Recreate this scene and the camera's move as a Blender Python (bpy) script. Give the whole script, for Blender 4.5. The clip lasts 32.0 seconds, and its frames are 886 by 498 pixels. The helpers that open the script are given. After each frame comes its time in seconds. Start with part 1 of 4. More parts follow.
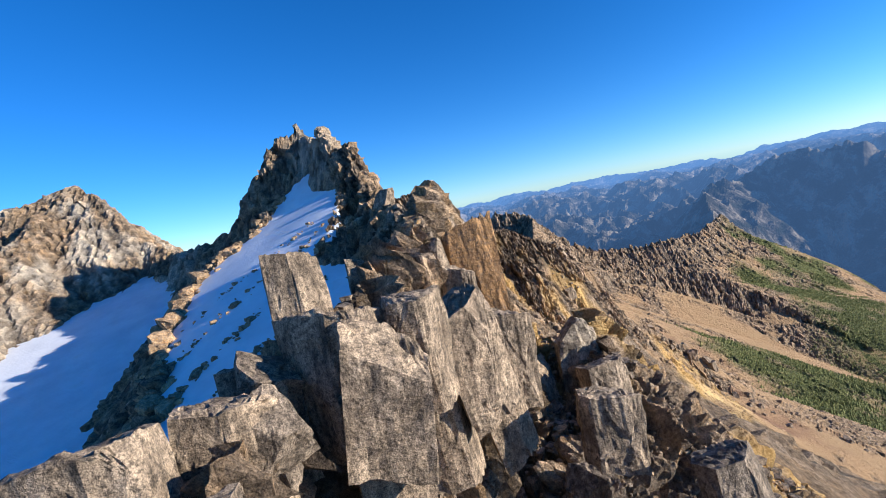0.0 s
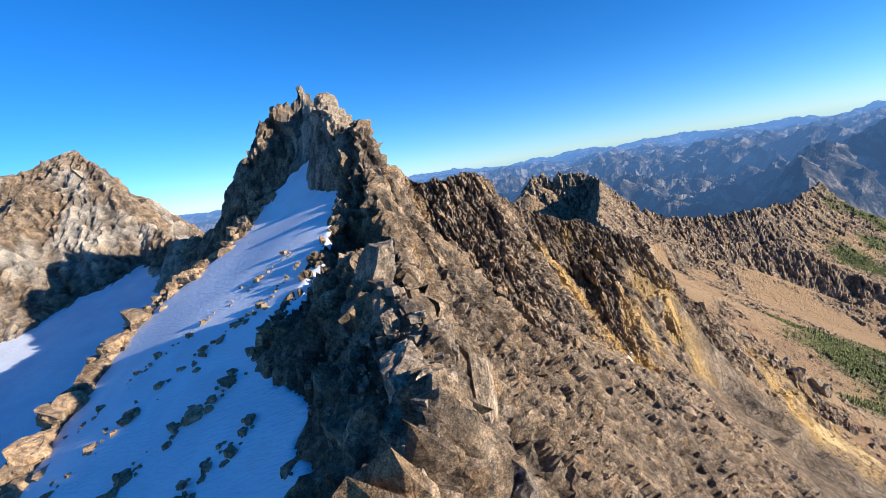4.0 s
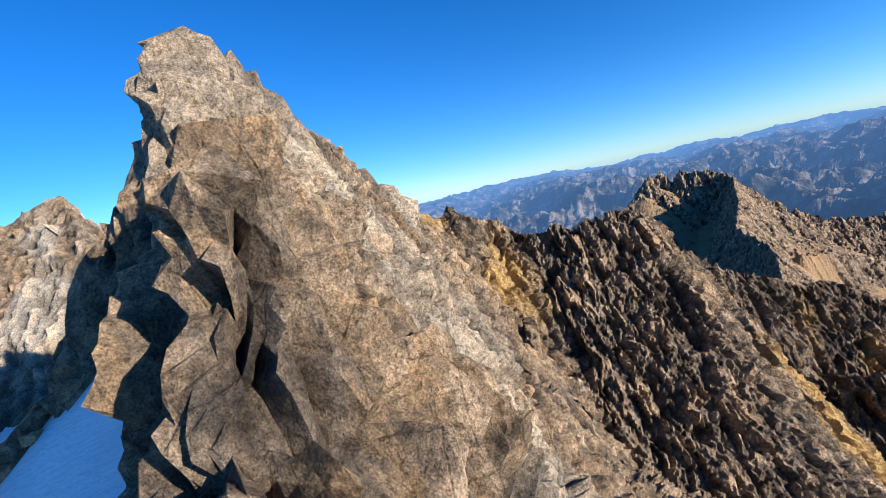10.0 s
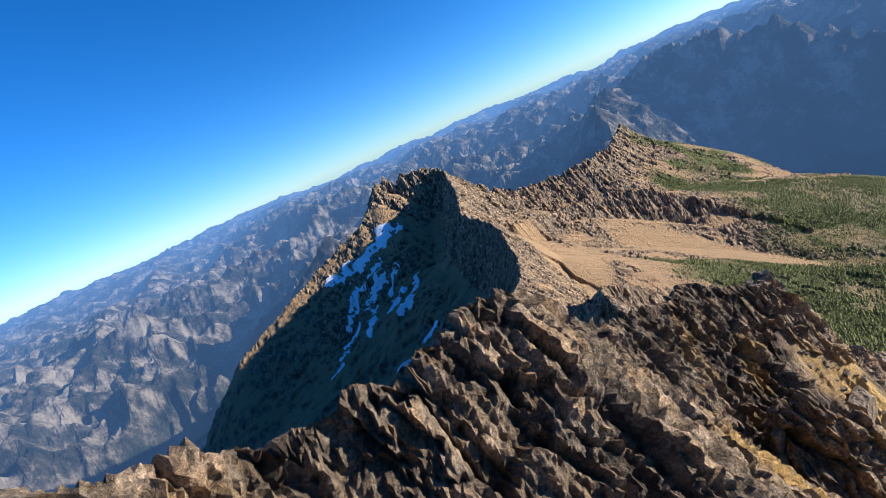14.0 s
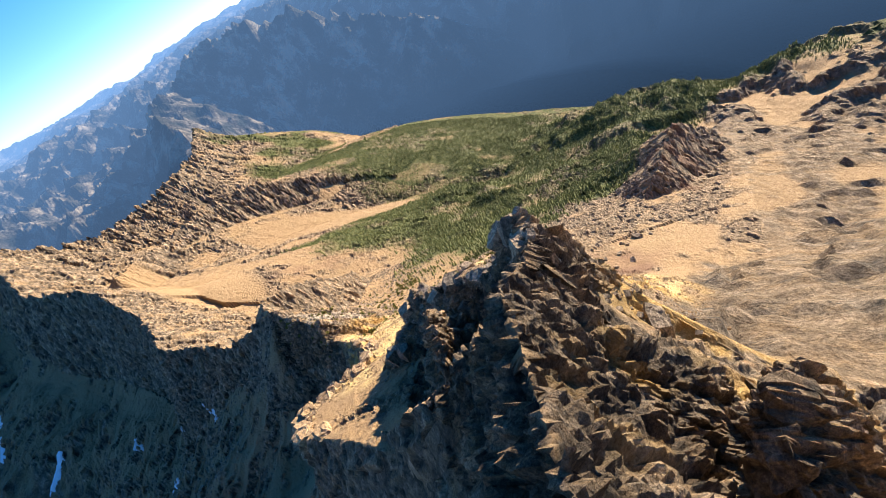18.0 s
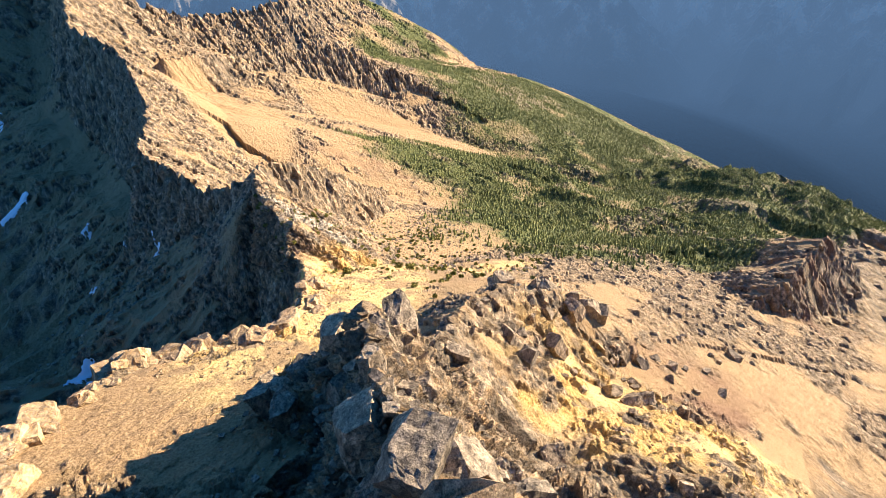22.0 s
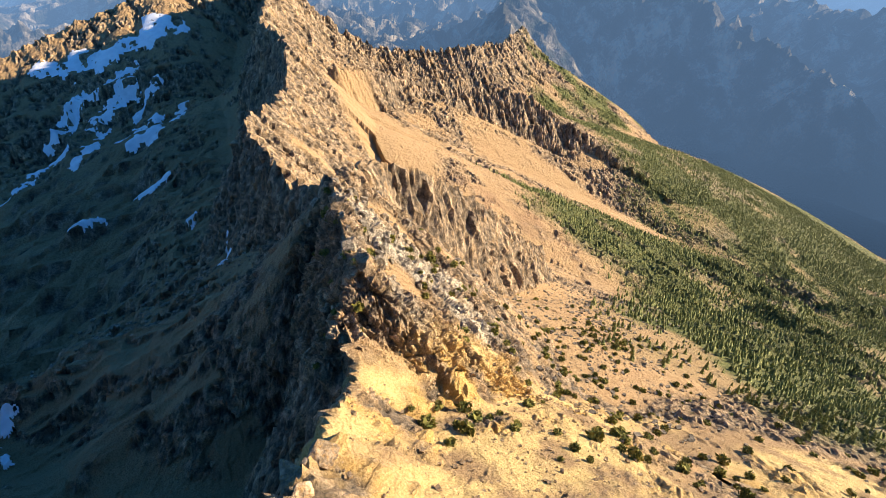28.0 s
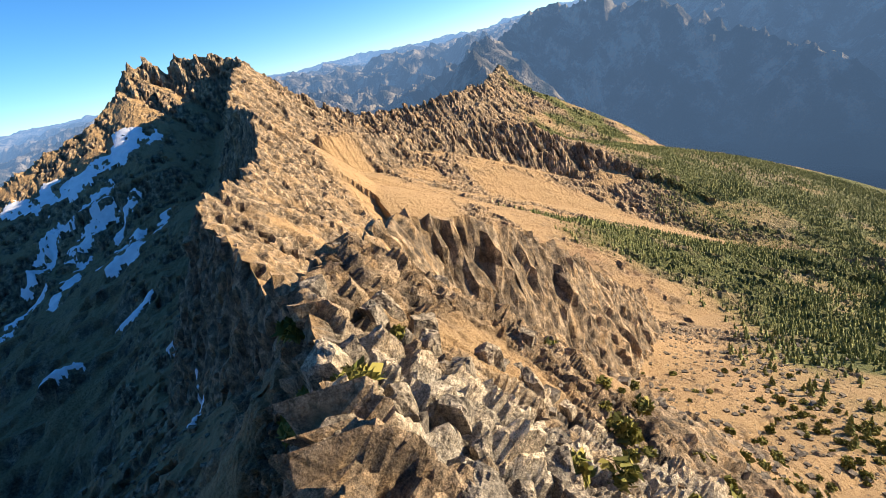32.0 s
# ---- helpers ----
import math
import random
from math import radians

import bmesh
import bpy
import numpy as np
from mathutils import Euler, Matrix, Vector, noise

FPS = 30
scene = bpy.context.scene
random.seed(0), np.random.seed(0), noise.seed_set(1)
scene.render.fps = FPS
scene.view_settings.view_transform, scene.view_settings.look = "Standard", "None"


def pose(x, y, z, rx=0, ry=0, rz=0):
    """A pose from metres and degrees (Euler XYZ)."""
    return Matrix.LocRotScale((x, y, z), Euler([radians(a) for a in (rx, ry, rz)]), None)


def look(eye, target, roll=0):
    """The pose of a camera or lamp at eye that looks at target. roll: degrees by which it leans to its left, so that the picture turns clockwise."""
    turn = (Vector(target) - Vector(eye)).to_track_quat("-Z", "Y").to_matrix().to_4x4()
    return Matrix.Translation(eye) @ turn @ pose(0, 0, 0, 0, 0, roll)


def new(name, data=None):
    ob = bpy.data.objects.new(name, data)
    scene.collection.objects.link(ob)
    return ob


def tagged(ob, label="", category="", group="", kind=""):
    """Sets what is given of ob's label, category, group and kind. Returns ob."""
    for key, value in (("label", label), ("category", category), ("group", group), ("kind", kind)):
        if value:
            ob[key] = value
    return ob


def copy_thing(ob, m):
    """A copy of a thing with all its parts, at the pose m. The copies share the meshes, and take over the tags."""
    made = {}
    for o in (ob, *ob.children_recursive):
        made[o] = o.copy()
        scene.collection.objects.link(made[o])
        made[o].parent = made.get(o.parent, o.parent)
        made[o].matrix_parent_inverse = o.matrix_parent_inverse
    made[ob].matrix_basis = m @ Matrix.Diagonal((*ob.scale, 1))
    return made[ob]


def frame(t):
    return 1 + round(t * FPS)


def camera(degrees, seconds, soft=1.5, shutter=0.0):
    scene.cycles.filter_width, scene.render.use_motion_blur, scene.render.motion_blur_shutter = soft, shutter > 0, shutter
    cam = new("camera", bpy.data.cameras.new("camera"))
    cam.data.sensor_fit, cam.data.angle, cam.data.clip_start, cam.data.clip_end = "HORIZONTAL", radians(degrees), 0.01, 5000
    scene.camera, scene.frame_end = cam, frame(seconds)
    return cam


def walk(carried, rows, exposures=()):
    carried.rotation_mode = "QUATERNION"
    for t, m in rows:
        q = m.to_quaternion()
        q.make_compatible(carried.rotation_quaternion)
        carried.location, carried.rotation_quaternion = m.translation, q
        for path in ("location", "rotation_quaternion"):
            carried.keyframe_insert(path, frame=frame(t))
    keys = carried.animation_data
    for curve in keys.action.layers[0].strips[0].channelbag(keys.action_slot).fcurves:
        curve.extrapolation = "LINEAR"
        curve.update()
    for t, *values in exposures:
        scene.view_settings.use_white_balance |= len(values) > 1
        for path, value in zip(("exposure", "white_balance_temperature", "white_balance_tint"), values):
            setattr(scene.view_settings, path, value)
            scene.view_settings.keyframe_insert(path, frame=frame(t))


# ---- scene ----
cam = camera(87.27, 32.0, 0.9)
PATH = [
    (0, (-0.00, 0.00, 0.00), (-0.01, 99.60, -8.97), -11.15),
    (0.5, (0.31, 5.56, 1.69), (0.62, 105.11, -7.70), -11.60),
    (1, (0.67, 10.56, 3.50), (1.18, 110.02, -6.86), -12.01),
    (1.5, (1.15, 15.60, 5.21), (1.40, 115.02, -5.49), -12.12),
    (2, (1.62, 20.82, 6.64), (1.02, 120.18, -4.59), -11.95),
    (2.5, (1.96, 26.19, 7.75), (0.27, 125.49, -3.89), -11.93),
    (3, (2.44, 31.39, 8.78), (-1.95, 130.46, -4.11), -11.39),
    (3.5, (2.95, 36.70, 9.69), (-5.60, 135.28, -4.82), -10.61),
    (4, (3.30, 42.03, 10.36), (-10.30, 139.67, -6.43), -9.32),
    (4.5, (3.53, 47.19, 10.67), (-15.96, 143.37, -8.55), -7.91),
    (6.5, (0.89, 68.46, 11.11), (-31.10, 161.35, -7.57), -6.79),
    (7, (0.07, 74.28, 11.71), (-32.26, 167.29, -5.71), -7.05),
    (7.5, (-0.98, 80.26, 12.41), (-34.42, 173.08, -3.92), -6.91),
    (8, (-2.25, 86.36, 13.25), (-37.27, 178.89, -1.30), -6.88),
    (8.5, (-3.64, 92.51, 14.25), (-40.68, 184.52, 1.45), -6.73),
    (9, (-5.17, 98.61, 15.24), (-43.65, 190.21, 3.85), -6.75),
    (9.5, (-6.79, 104.61, 16.34), (-44.90, 196.39, 5.27), -7.99),
    (10, (-8.32, 110.42, 17.41), (-42.08, 203.79, 5.56), -12.10),
    (10.5, (-10.06, 116.42, 18.39), (-36.58, 211.87, 4.71), -16.19),
    (11, (-11.13, 122.60, 19.05), (-29.81, 219.55, 3.18), -20.36),
    (11.5, (-12.29, 128.97, 19.82), (-23.94, 226.89, 3.25), -21.45),
    (12, (-12.98, 135.31, 20.51), (-18.44, 234.12, 6.16), -21.77),
    (12.5, (-13.43, 141.63, 21.04), (-11.26, 240.29, 4.87), -22.92),
    (13, (-13.58, 147.97, 21.61), (-7.14, 245.99, 2.86), -22.60),
    (13.5, (-13.34, 154.85, 21.68), (-2.30, 251.96, 0.49), -22.57),
    (14, (-12.68, 161.69, 21.47), (4.21, 257.24, -2.71), -23.51),
    (14.5, (-11.80, 167.89, 20.93), (13.42, 260.34, -7.65), -25.67),
    (16.5, (-1.93, 192.83, 14.28), (49.23, 267.33, -28.51), -33.57),
    (17, (1.77, 198.30, 12.01), (58.78, 265.42, -35.38), -34.48),
    (17.5, (6.28, 203.44, 9.37), (67.46, 262.93, -42.75), -34.15),
    (18, (11.28, 208.19, 6.31), (75.22, 259.97, -50.53), -32.02),
    (18.5, (16.59, 212.61, 2.98), (80.99, 258.98, -57.88), -26.99),
    (19, (21.98, 216.77, -0.92), (85.72, 262.81, -62.69), -22.80),
    (19.5, (27.39, 220.79, -5.21), (90.21, 267.71, -67.28), -19.59),
    (20, (33.09, 224.90, -9.77), (94.86, 273.15, -71.87), -16.53),
    (20.5, (38.99, 229.06, -14.39), (98.87, 279.35, -76.72), -13.23),
    (21, (45.11, 233.76, -19.04), (102.85, 286.22, -81.60), -10.22),
    (21.5, (51.29, 238.78, -23.60), (107.06, 293.38, -86.11), -7.51),
    (22, (57.27, 244.09, -28.60), (111.35, 300.61, -90.90), -4.89),
    (22.5, (63.07, 249.69, -33.69), (116.07, 307.23, -95.99), -3.47),
    (23, (68.47, 255.94, -38.96), (119.19, 315.36, -101.39), -1.19),
    (23.5, (73.80, 262.56, -43.53), (121.32, 324.22, -106.30), 1.35),
    (24, (78.51, 268.64, -48.17), (122.88, 331.93, -111.62), 3.48),
    (24.5, (82.64, 274.60, -53.48), (124.70, 339.71, -116.66), 5.01),
    (25, (86.43, 280.38, -59.10), (127.02, 347.81, -120.79), 5.96),
    (25.5, (89.56, 286.33, -64.93), (128.59, 356.22, -124.86), 6.01),
    (27.5, (100.70, 320.75, -86.29), (137.84, 397.73, -138.21), 0.94),
    (28, (102.91, 329.83, -90.99), (140.36, 408.18, -140.57), -0.91),
    (28.5, (104.98, 338.88, -95.17), (142.48, 418.38, -142.85), -2.50),
    (29, (107.08, 347.77, -98.83), (144.56, 427.70, -145.81), -3.22),
    (29.5, (109.10, 356.38, -101.96), (147.08, 437.06, -147.22), -4.84),
    (30, (110.94, 364.76, -104.97), (149.08, 446.19, -148.72), -6.53),
    (30.5, (112.90, 372.95, -107.77), (150.86, 455.36, -149.80), -8.90),
    (31, (114.82, 380.96, -110.45), (152.47, 464.34, -150.83), -11.43),
    (31.5, (116.86, 388.80, -113.10), (154.91, 472.57, -152.28), -13.30),
    (32, (119.05, 396.68, -115.66), (157.51, 480.32, -154.71), -13.64),
]
walk(cam, [(t, look(eye, target, roll)) for t, eye, target, roll in PATH], [(0, 0.84, 5700, 9), (14, 0.84, 5700, 9), (17, 1.25, 6600, 8), (19, 1.6, 6700, 8), (22, 1.75, 7000, 8), (25, 1.4, 7300, 7), (28, 1.5, 7400, 8), (32, 1.3, 7400, 8)])

# ---- light ----
SUN_AZ, SUN_EL = 104.5, 16.5
world = bpy.data.worlds.new("world")
scene.world = world
world.use_nodes = True
wn = world.node_tree.nodes
sky = wn.new("ShaderNodeTexSky")
sky.sky_type = 'NISHITA'
sky.sun_disc = False
sky.sun_elevation = radians(SUN_EL)
sky.sun_rotation = radians(SUN_AZ)
sky.altitude = 2400
sky.air_density = 1.0
sky.dust_density = 0.0
sky.ozone_density = 4.0
wn["Background"].inputs["Strength"].default_value = 0.092
vivid = wn.new("ShaderNodeHueSaturation")
vivid.inputs["Saturation"].default_value = 1.2
tint = wn.new("ShaderNodeMix")
tint.data_type, tint.blend_type = 'RGBA', 'MULTIPLY'
tint.inputs[0].default_value, tint.inputs[7].default_value = 1.0, (0.86, 0.98, 1.12, 1)
world.node_tree.links.new(sky.outputs[0], vivid.inputs["Color"])
world.node_tree.links.new(vivid.outputs[0], tint.inputs[6])
world.node_tree.links.new(tint.outputs[2], wn["Background"].inputs["Color"])
sun = new("sun", bpy.data.lights.new("sun", 'SUN'))
sun.data.energy, sun.data.angle, sun.data.color = 5.0, radians(0.53), (1.0, 0.87, 0.69)
SUN_DIR = Vector((math.sin(radians(SUN_AZ)) * math.cos(radians(SUN_EL)), math.cos(radians(SUN_AZ)) * math.cos(radians(SUN_EL)), math.sin(radians(SUN_EL))))
sun.matrix_world = look(SUN_DIR * 900 + Vector((0, 200, 0)), (0, 200, 0))


# ---- noise ----
def hash01(ix, iy, iz, salt):
    """Repeatable random numbers in 0..1 on a lattice of whole numbers."""
    h = (ix.astype(np.int64) * 374761393 + iy.astype(np.int64) * 668265263 + iz.astype(np.int64) * 2147483647 + salt * 1274126177) & 0xFFFFFFFF
    h = ((h ^ (h >> 13)) * 1274126177) & 0xFFFFFFFF
    h = ((h ^ (h >> 16)) * 2246822519) & 0xFFFFFFFF
    return ((h ^ (h >> 15)) & 0xFFFFFF) / float(0xFFFFFF)


def vnoise(x, y, salt=0):
    """Smooth value noise in the plane, -1..1."""
    ix, iy = np.floor(x), np.floor(y)
    fx, fy = x - ix, y - iy
    fx, fy = fx * fx * (3 - 2 * fx), fy * fy * (3 - 2 * fy)
    z = np.zeros_like(ix)
    a, b = hash01(ix, iy, z, salt), hash01(ix + 1, iy, z, salt)
    c, d = hash01(ix, iy + 1, z, salt), hash01(ix + 1, iy + 1, z, salt)
    return 2 * ((a * (1 - fx) + b * fx) * (1 - fy) + (c * (1 - fx) + d * fx) * fy) - 1


def fbm(x, y, octaves=4, salt=0, gain=0.5):
    out, amp = 0, 1.0
    for o in range(octaves):
        out = out + amp * vnoise(x * 2 ** o + 17.3 * o, y * 2 ** o - 9.1 * o, salt + o)
        amp *= gain
    return out


def ridged(x, y, octaves=4, salt=0):
    out, amp = 0, 1.0
    for o in range(octaves):
        out = out + amp * (1 - 2 * np.abs(vnoise(x * 2 ** o + 5.7 * o, y * 2 ** o + 3.3 * o, salt + o)))
        amp *= 0.5
    return out


def facets(p, size, salt):
    """Fractured rock: each cell of space carries a tilted flat face of its own. Gives the push along the normal and how near a joint is."""
    q = (p / size).astype(np.float32)
    base = np.floor(q - 0.5)
    best = np.full(len(p), 9e9, np.float32)
    second = best.copy()
    value = np.zeros(len(p), np.float32)
    for dx in (0, 1):
        for dy in (0, 1):
            for dz in (0, 1):
                c = base + np.array((dx, dy, dz), np.float32)
                h = hash01(c[:, 0], c[:, 1], c[:, 2], salt).astype(np.float32)
                j = [(h * k) % 1 for k in (61.7, 977.3, 7717.1)]
                off = [q[:, k] - c[:, k] - 0.15 - 0.7 * j[k] for k in range(3)]
                d = off[0] ** 2 + off[1] ** 2 + off[2] ** 2
                near = d < best
                second = np.where(near, best, np.minimum(second, d))
                best = np.where(near, d, best)
                v = off[0] * (2 * ((h * 31.3) % 1) - 1) + off[1] * (2 * ((h * 173.9) % 1) - 1) + off[2] * (((h * 517.7) % 1) - 0.5) + ((h * 11.9) % 1) - 0.5
                value = np.where(near, v, value)
    return value, np.sqrt(second) - np.sqrt(best)


# ---- the shape of the land: crests with a steep and a gentle slope to either side ----
# crest points; then, left and right of the way they run: first slope, its width, the slope below it, ribs, raggedness
# the jagged arete up to the summit tower
ARETE = [
    ([(-16, -120, -20), (-9, -30, -9), (-7, 0, -8.5), (-8, 20, -5), (-1.5, 38, -0.5), (-1.5, 46, 0.5), (0, 57, 1.8), (-4, 74, -3), (-7, 87, 2.2), (-13, 104, 5), (-17, 118, 13)],
     (2.2, 14, 0.75), (2.4, 7, 1.05), 0.10, 1.8),
    ([(4, 26, -19), (13, 37, -15.5), (14, 50, -16.5), (20, 66, -23)], (1.0, 20, 0.9), (1.2, 22, 0.95), 0.14, 1.8),
]
TOWER = [
    ([(-17, 118, 13), (-22, 126, 19.5), (-31, 137, 26), (-37, 146, 29.5), (-36, 158, 23), (-34, 178, 13.5), (-33, 185, 15)],
     (2.8, 12, 1.1), (1.58, 40, 0.95), 0.10, 1.3),
    ([(-37, 146, 31), (-33.5, 150, 25.5), (-33, 158, 22.5), (-30, 163, 14)], (2.0, 30, 1.0), (2.0, 30, 1.0), 0.10, 0.9),
    ([(-38.5, 146, 31.5), (-37, 146, 33.2), (-35.5, 147, 31.5)], (3.6, 7, 2.2), (3.4, 7, 2.2), 0.05, 0.6),
    ([(-28.2, 132, 27), (-26.6, 130, 27.5), (-25, 128, 25.5)], (3.4, 7, 2.2), (2.6, 7, 2.0), 0.05, 0.6),
    ([(-21.5, 125, 20.5), (-19.5, 123, 21), (-17.5, 120.5, 19)], (3.2, 6, 2.2), (2.2, 7, 1.8), 0.05, 0.6),
    ([(-40, 144, 30), (-46, 142, 27.5), (-51, 138, 17), (-60, 141, 8)], (2.4, 10, 0.8), (2.6, 14, 0.8), 0.10, 0.8),
]
# the wall past the summit and the pinnacle at its end
WALL = [
    ([(-33, 185, 15), (-22, 191.5, 7), (-13, 192, 7.5), (-4.5, 196, 8.4), (4, 204, -3)], (2.4, 60, 1.0), (1.6, 50, 0.95), 0.14, 1.6),
    ([(4, 204, -3), (14, 212, -10), (24, 218, -14), (32, 222.5, -17), (42, 224.5, -22), (50, 227, -27.5), (56, 230.5, -29.5)], (1.8, 16, 1.0), (2.6, 14, 1.35), 0.12, 1.7),
    ([(28, 206, -30), (33, 205.5, -29.5), (38, 204, -35)], (2.4, 14, 0.9), (2.2, 14, 0.9), 0.12, 1.0),
    ([(51, 227, -31), (55, 230, -28.5), (57.5, 235, -34)], (2.0, 20, 1.0), (2.4, 20, 1.4), 0.12, 1.0),
    ([(45, 247, -44), (49, 249, -41.5), (53, 252, -44)], (2.4, 20, 0.9), (2.0, 14, 0.9), 0.12, 0.8),
    ([(70, 272, -66), (74, 274, -62), (77, 277, -66)], (2.6, 12, 0.9), (2.2, 12, 1.3), 0.12, 0.8),
    ([(32, 222.5, -18), (33, 235, -31), (37, 268, -63.5), (39, 284, -73)], (2.2, 60, 1.0), (1.5, 40, 1.1), 0.12, 1.4),
]
# down to the saddle
SADDLE = [
    ([(58, 231, -36), (88, 237, -75), (104, 236, -98), (128, 235, -121), (158, 242, -151)], (1.2, 30, 0.9), (1.4, 30, 0.9), 0.16, 2.4),
    ([(56, 230.5, -30), (60, 244, -44), (66, 260, -53), (74, 274, -63), (72, 284, -76), (66, 292, -83)],
     (2.0, 50, 0.62), (2.1, 34, 1.0), 0.08, 1.4),
    ([(39, 284, -73), (40, 300, -80), (47, 313, -86), (55, 323, -89.5), (63, 324, -96), (70, 319, -99)], (2.1, 55, 0.62), (1.1, 7, 0.9), 0.10, 2.2),
    ([(70, 319, -99), (78, 322, -104), (86, 327, -107), (95, 340, -114.5), (105, 360, -126), (113, 378, -136), (113, 386, -134)],
     (1.9, 55, 0.62), (0.9, 16, 1.0), 0.10, 2.6),
]
# the pale outcrop, its serrated back ridge and the crest in shadow beyond
OUTCROP = [
    ([(110, 384, -137), (117, 391, -128.5), (118.5, 405, -127), (120, 413, -126), (121.5, 421, -125.3), (128, 435, -128.5), (130, 448, -134), (131, 462, -142)],
     (2.8, 42, 0.55), (1.12, 60, 0.5), 0.07, 1.3),
    ([(128, 435, -129), (138, 460, -138), (150, 478, -143), (168, 480, -152), (185, 484, -162), (222, 497, -196), (250, 508, -222), (258, 505, -250)], (0.9, 40, 0.6), (2.8, 24, 0.55), 0.14, 3.0),
    ([(131, 462, -143), (122, 500, -155), (120, 526, -152), (114, 568, -145), (125, 586, -143), (146, 640, -148), (160, 710, -126), (172, 783, -128), (165, 882, -122), (189, 954, -90)],
     (2.3, 42, 0.55), (1.15, 60, 0.5), 0.15, 6),
]
# the castle-like top with its teeth, and the long crest to the east
CASTLE = [
    ([(-300, 1080, -235), (-90, 1170, -150), (20, 1185, -108), (70, 1215, -72), (84, 1230, -50)], (1.0, 160, 0.6), (0.8, 200, 0.55), 0.10, 4),
    ([(84, 1230, -46), (110, 1238, -42), (132, 1230, -60), (160, 1225, -48), (222, 1210, -58), (236, 1170, -72), (215, 1080, -84), (189, 954, -90)], (1.5, 90, 0.7), (2.0, 60, 0.65), 0.10, 7),
    ([(86, 1230, -48), (92, 1232, -36), (98, 1234, -46)], (3.0, 16, 2.0), (3.0, 16, 2.0), 0.05, 2),
    ([(106, 1237, -44), (112, 1238, -33), (119, 1236, -46)], (3.0, 16, 2.0), (3.0, 16, 2.0), 0.05, 2),
    ([(146, 1227, -52), (154, 1226, -38), (162, 1225, -47)], (3.0, 16, 2.0), (3.0, 16, 2.0), 0.05, 2),
    ([(176, 1220, -52), (183, 1219, -43), (190, 1217, -54)], (3.0, 16, 2.0), (3.0, 16, 2.0), 0.05, 2),
]
EAST_CREST = [
    ([(236, 1170, -74), (319, 1172, -152), (396, 1200, -190), (513, 1206, -202), (604, 1210, -196), (700, 1260, -205), (860, 1420, -190)], (1.3, 80, 0.7), (1.1, 60, 0.62), 0.16, 11),
    ([(230, 850, -166), (280, 875, -179), (330, 900, -194), (430, 924, -206), (520, 902, -234), (600, 856, -294), (650, 800, -338), (668, 742, -372)], (0.5, 30, 0.3), (1.9, 44, 0.45), 0.18, 7),
]
# spurs to the east of the saddle
SPURS = [
    ([(74, 274, -66), (96, 283, -89), (108, 290, -95), (122, 291, -104), (140, 288, -117), (190, 276, -168), (250, 262, -200), (309, 243, -222), (397, 236, -243), (470, 215, -285)],
     (0.9, 40, 0.8), (1.1, 40, 0.5), 0.12, 2.4),
    ([(280, 254, -212), (309, 243, -206), (350, 240, -216), (397, 236, -228), (440, 226, -258)], (0.8, 40, 0.7), (1.7, 44, 0.5), 0.16, 4),
]
# the mountain to the west
WEST = [
    ([(-420, -40, -40), (-330, 90, 5), (-240, 160, 14), (-192, 184, 27), (-172, 190, 32), (-158, 196, 36), (-147, 199, 38), (-136, 194, 33), (-127, 190, 23), (-119, 187, 11), (-100, 178, 2), (-80, 160, 2), (-60, 141, 6)],
     (1.6, 200, 0.8), (1.15, 60, 0.5), 0.08, 1.6),
    ([(-149, 199, 36), (-152, 170, 18), (-152, 140, 0), (-148, 105, -22), (-150, 60, -50)], (1.0, 60, 0.7), (1.1, 60, 0.7), 0.10, 1.6),
]
CRESTS = ARETE + TOWER + WALL + SADDLE + OUTCROP + CASTLE + EAST_CREST + SPURS + WEST
# the dark mountain across the valley and the ridges that lead to it
FAR_CRESTS = [
    ([(860, 1420, -190), (1000, 1720, -215), (1120, 1950, -165), (1420, 2130, -130), (1600, 2090, -85), (1640, 2070, -62), (1780, 1930, -96), (1900, 1720, -150), (1960, 1400, -325), (1930, 1150, -400), (1960, 1000, -520), (2000, 900, -640)],
     (0.9, 300, 0.6), (0.95, 420, 0.6), 0.26, 40),
    ([(-300, 2000, -420), (-150, 1900, -240), (-60, 1930, -210), (60, 1950, -260), (200, 2200, -260), (700, 2400, -230)], (0.9, 300, 0.6), (1.0, 300, 0.6), 0.24, 34),
    ([(2500, 2600, -110), (2520, 1900, -150), (2600, 1500, -220), (2700, 1000, -190), (2760, 206, -150), (2600, -623, -150), (2128, -1435, -200)], (0.6, 300, 0.5), (0.75, 500, 0.5), 0.26, 40),
]


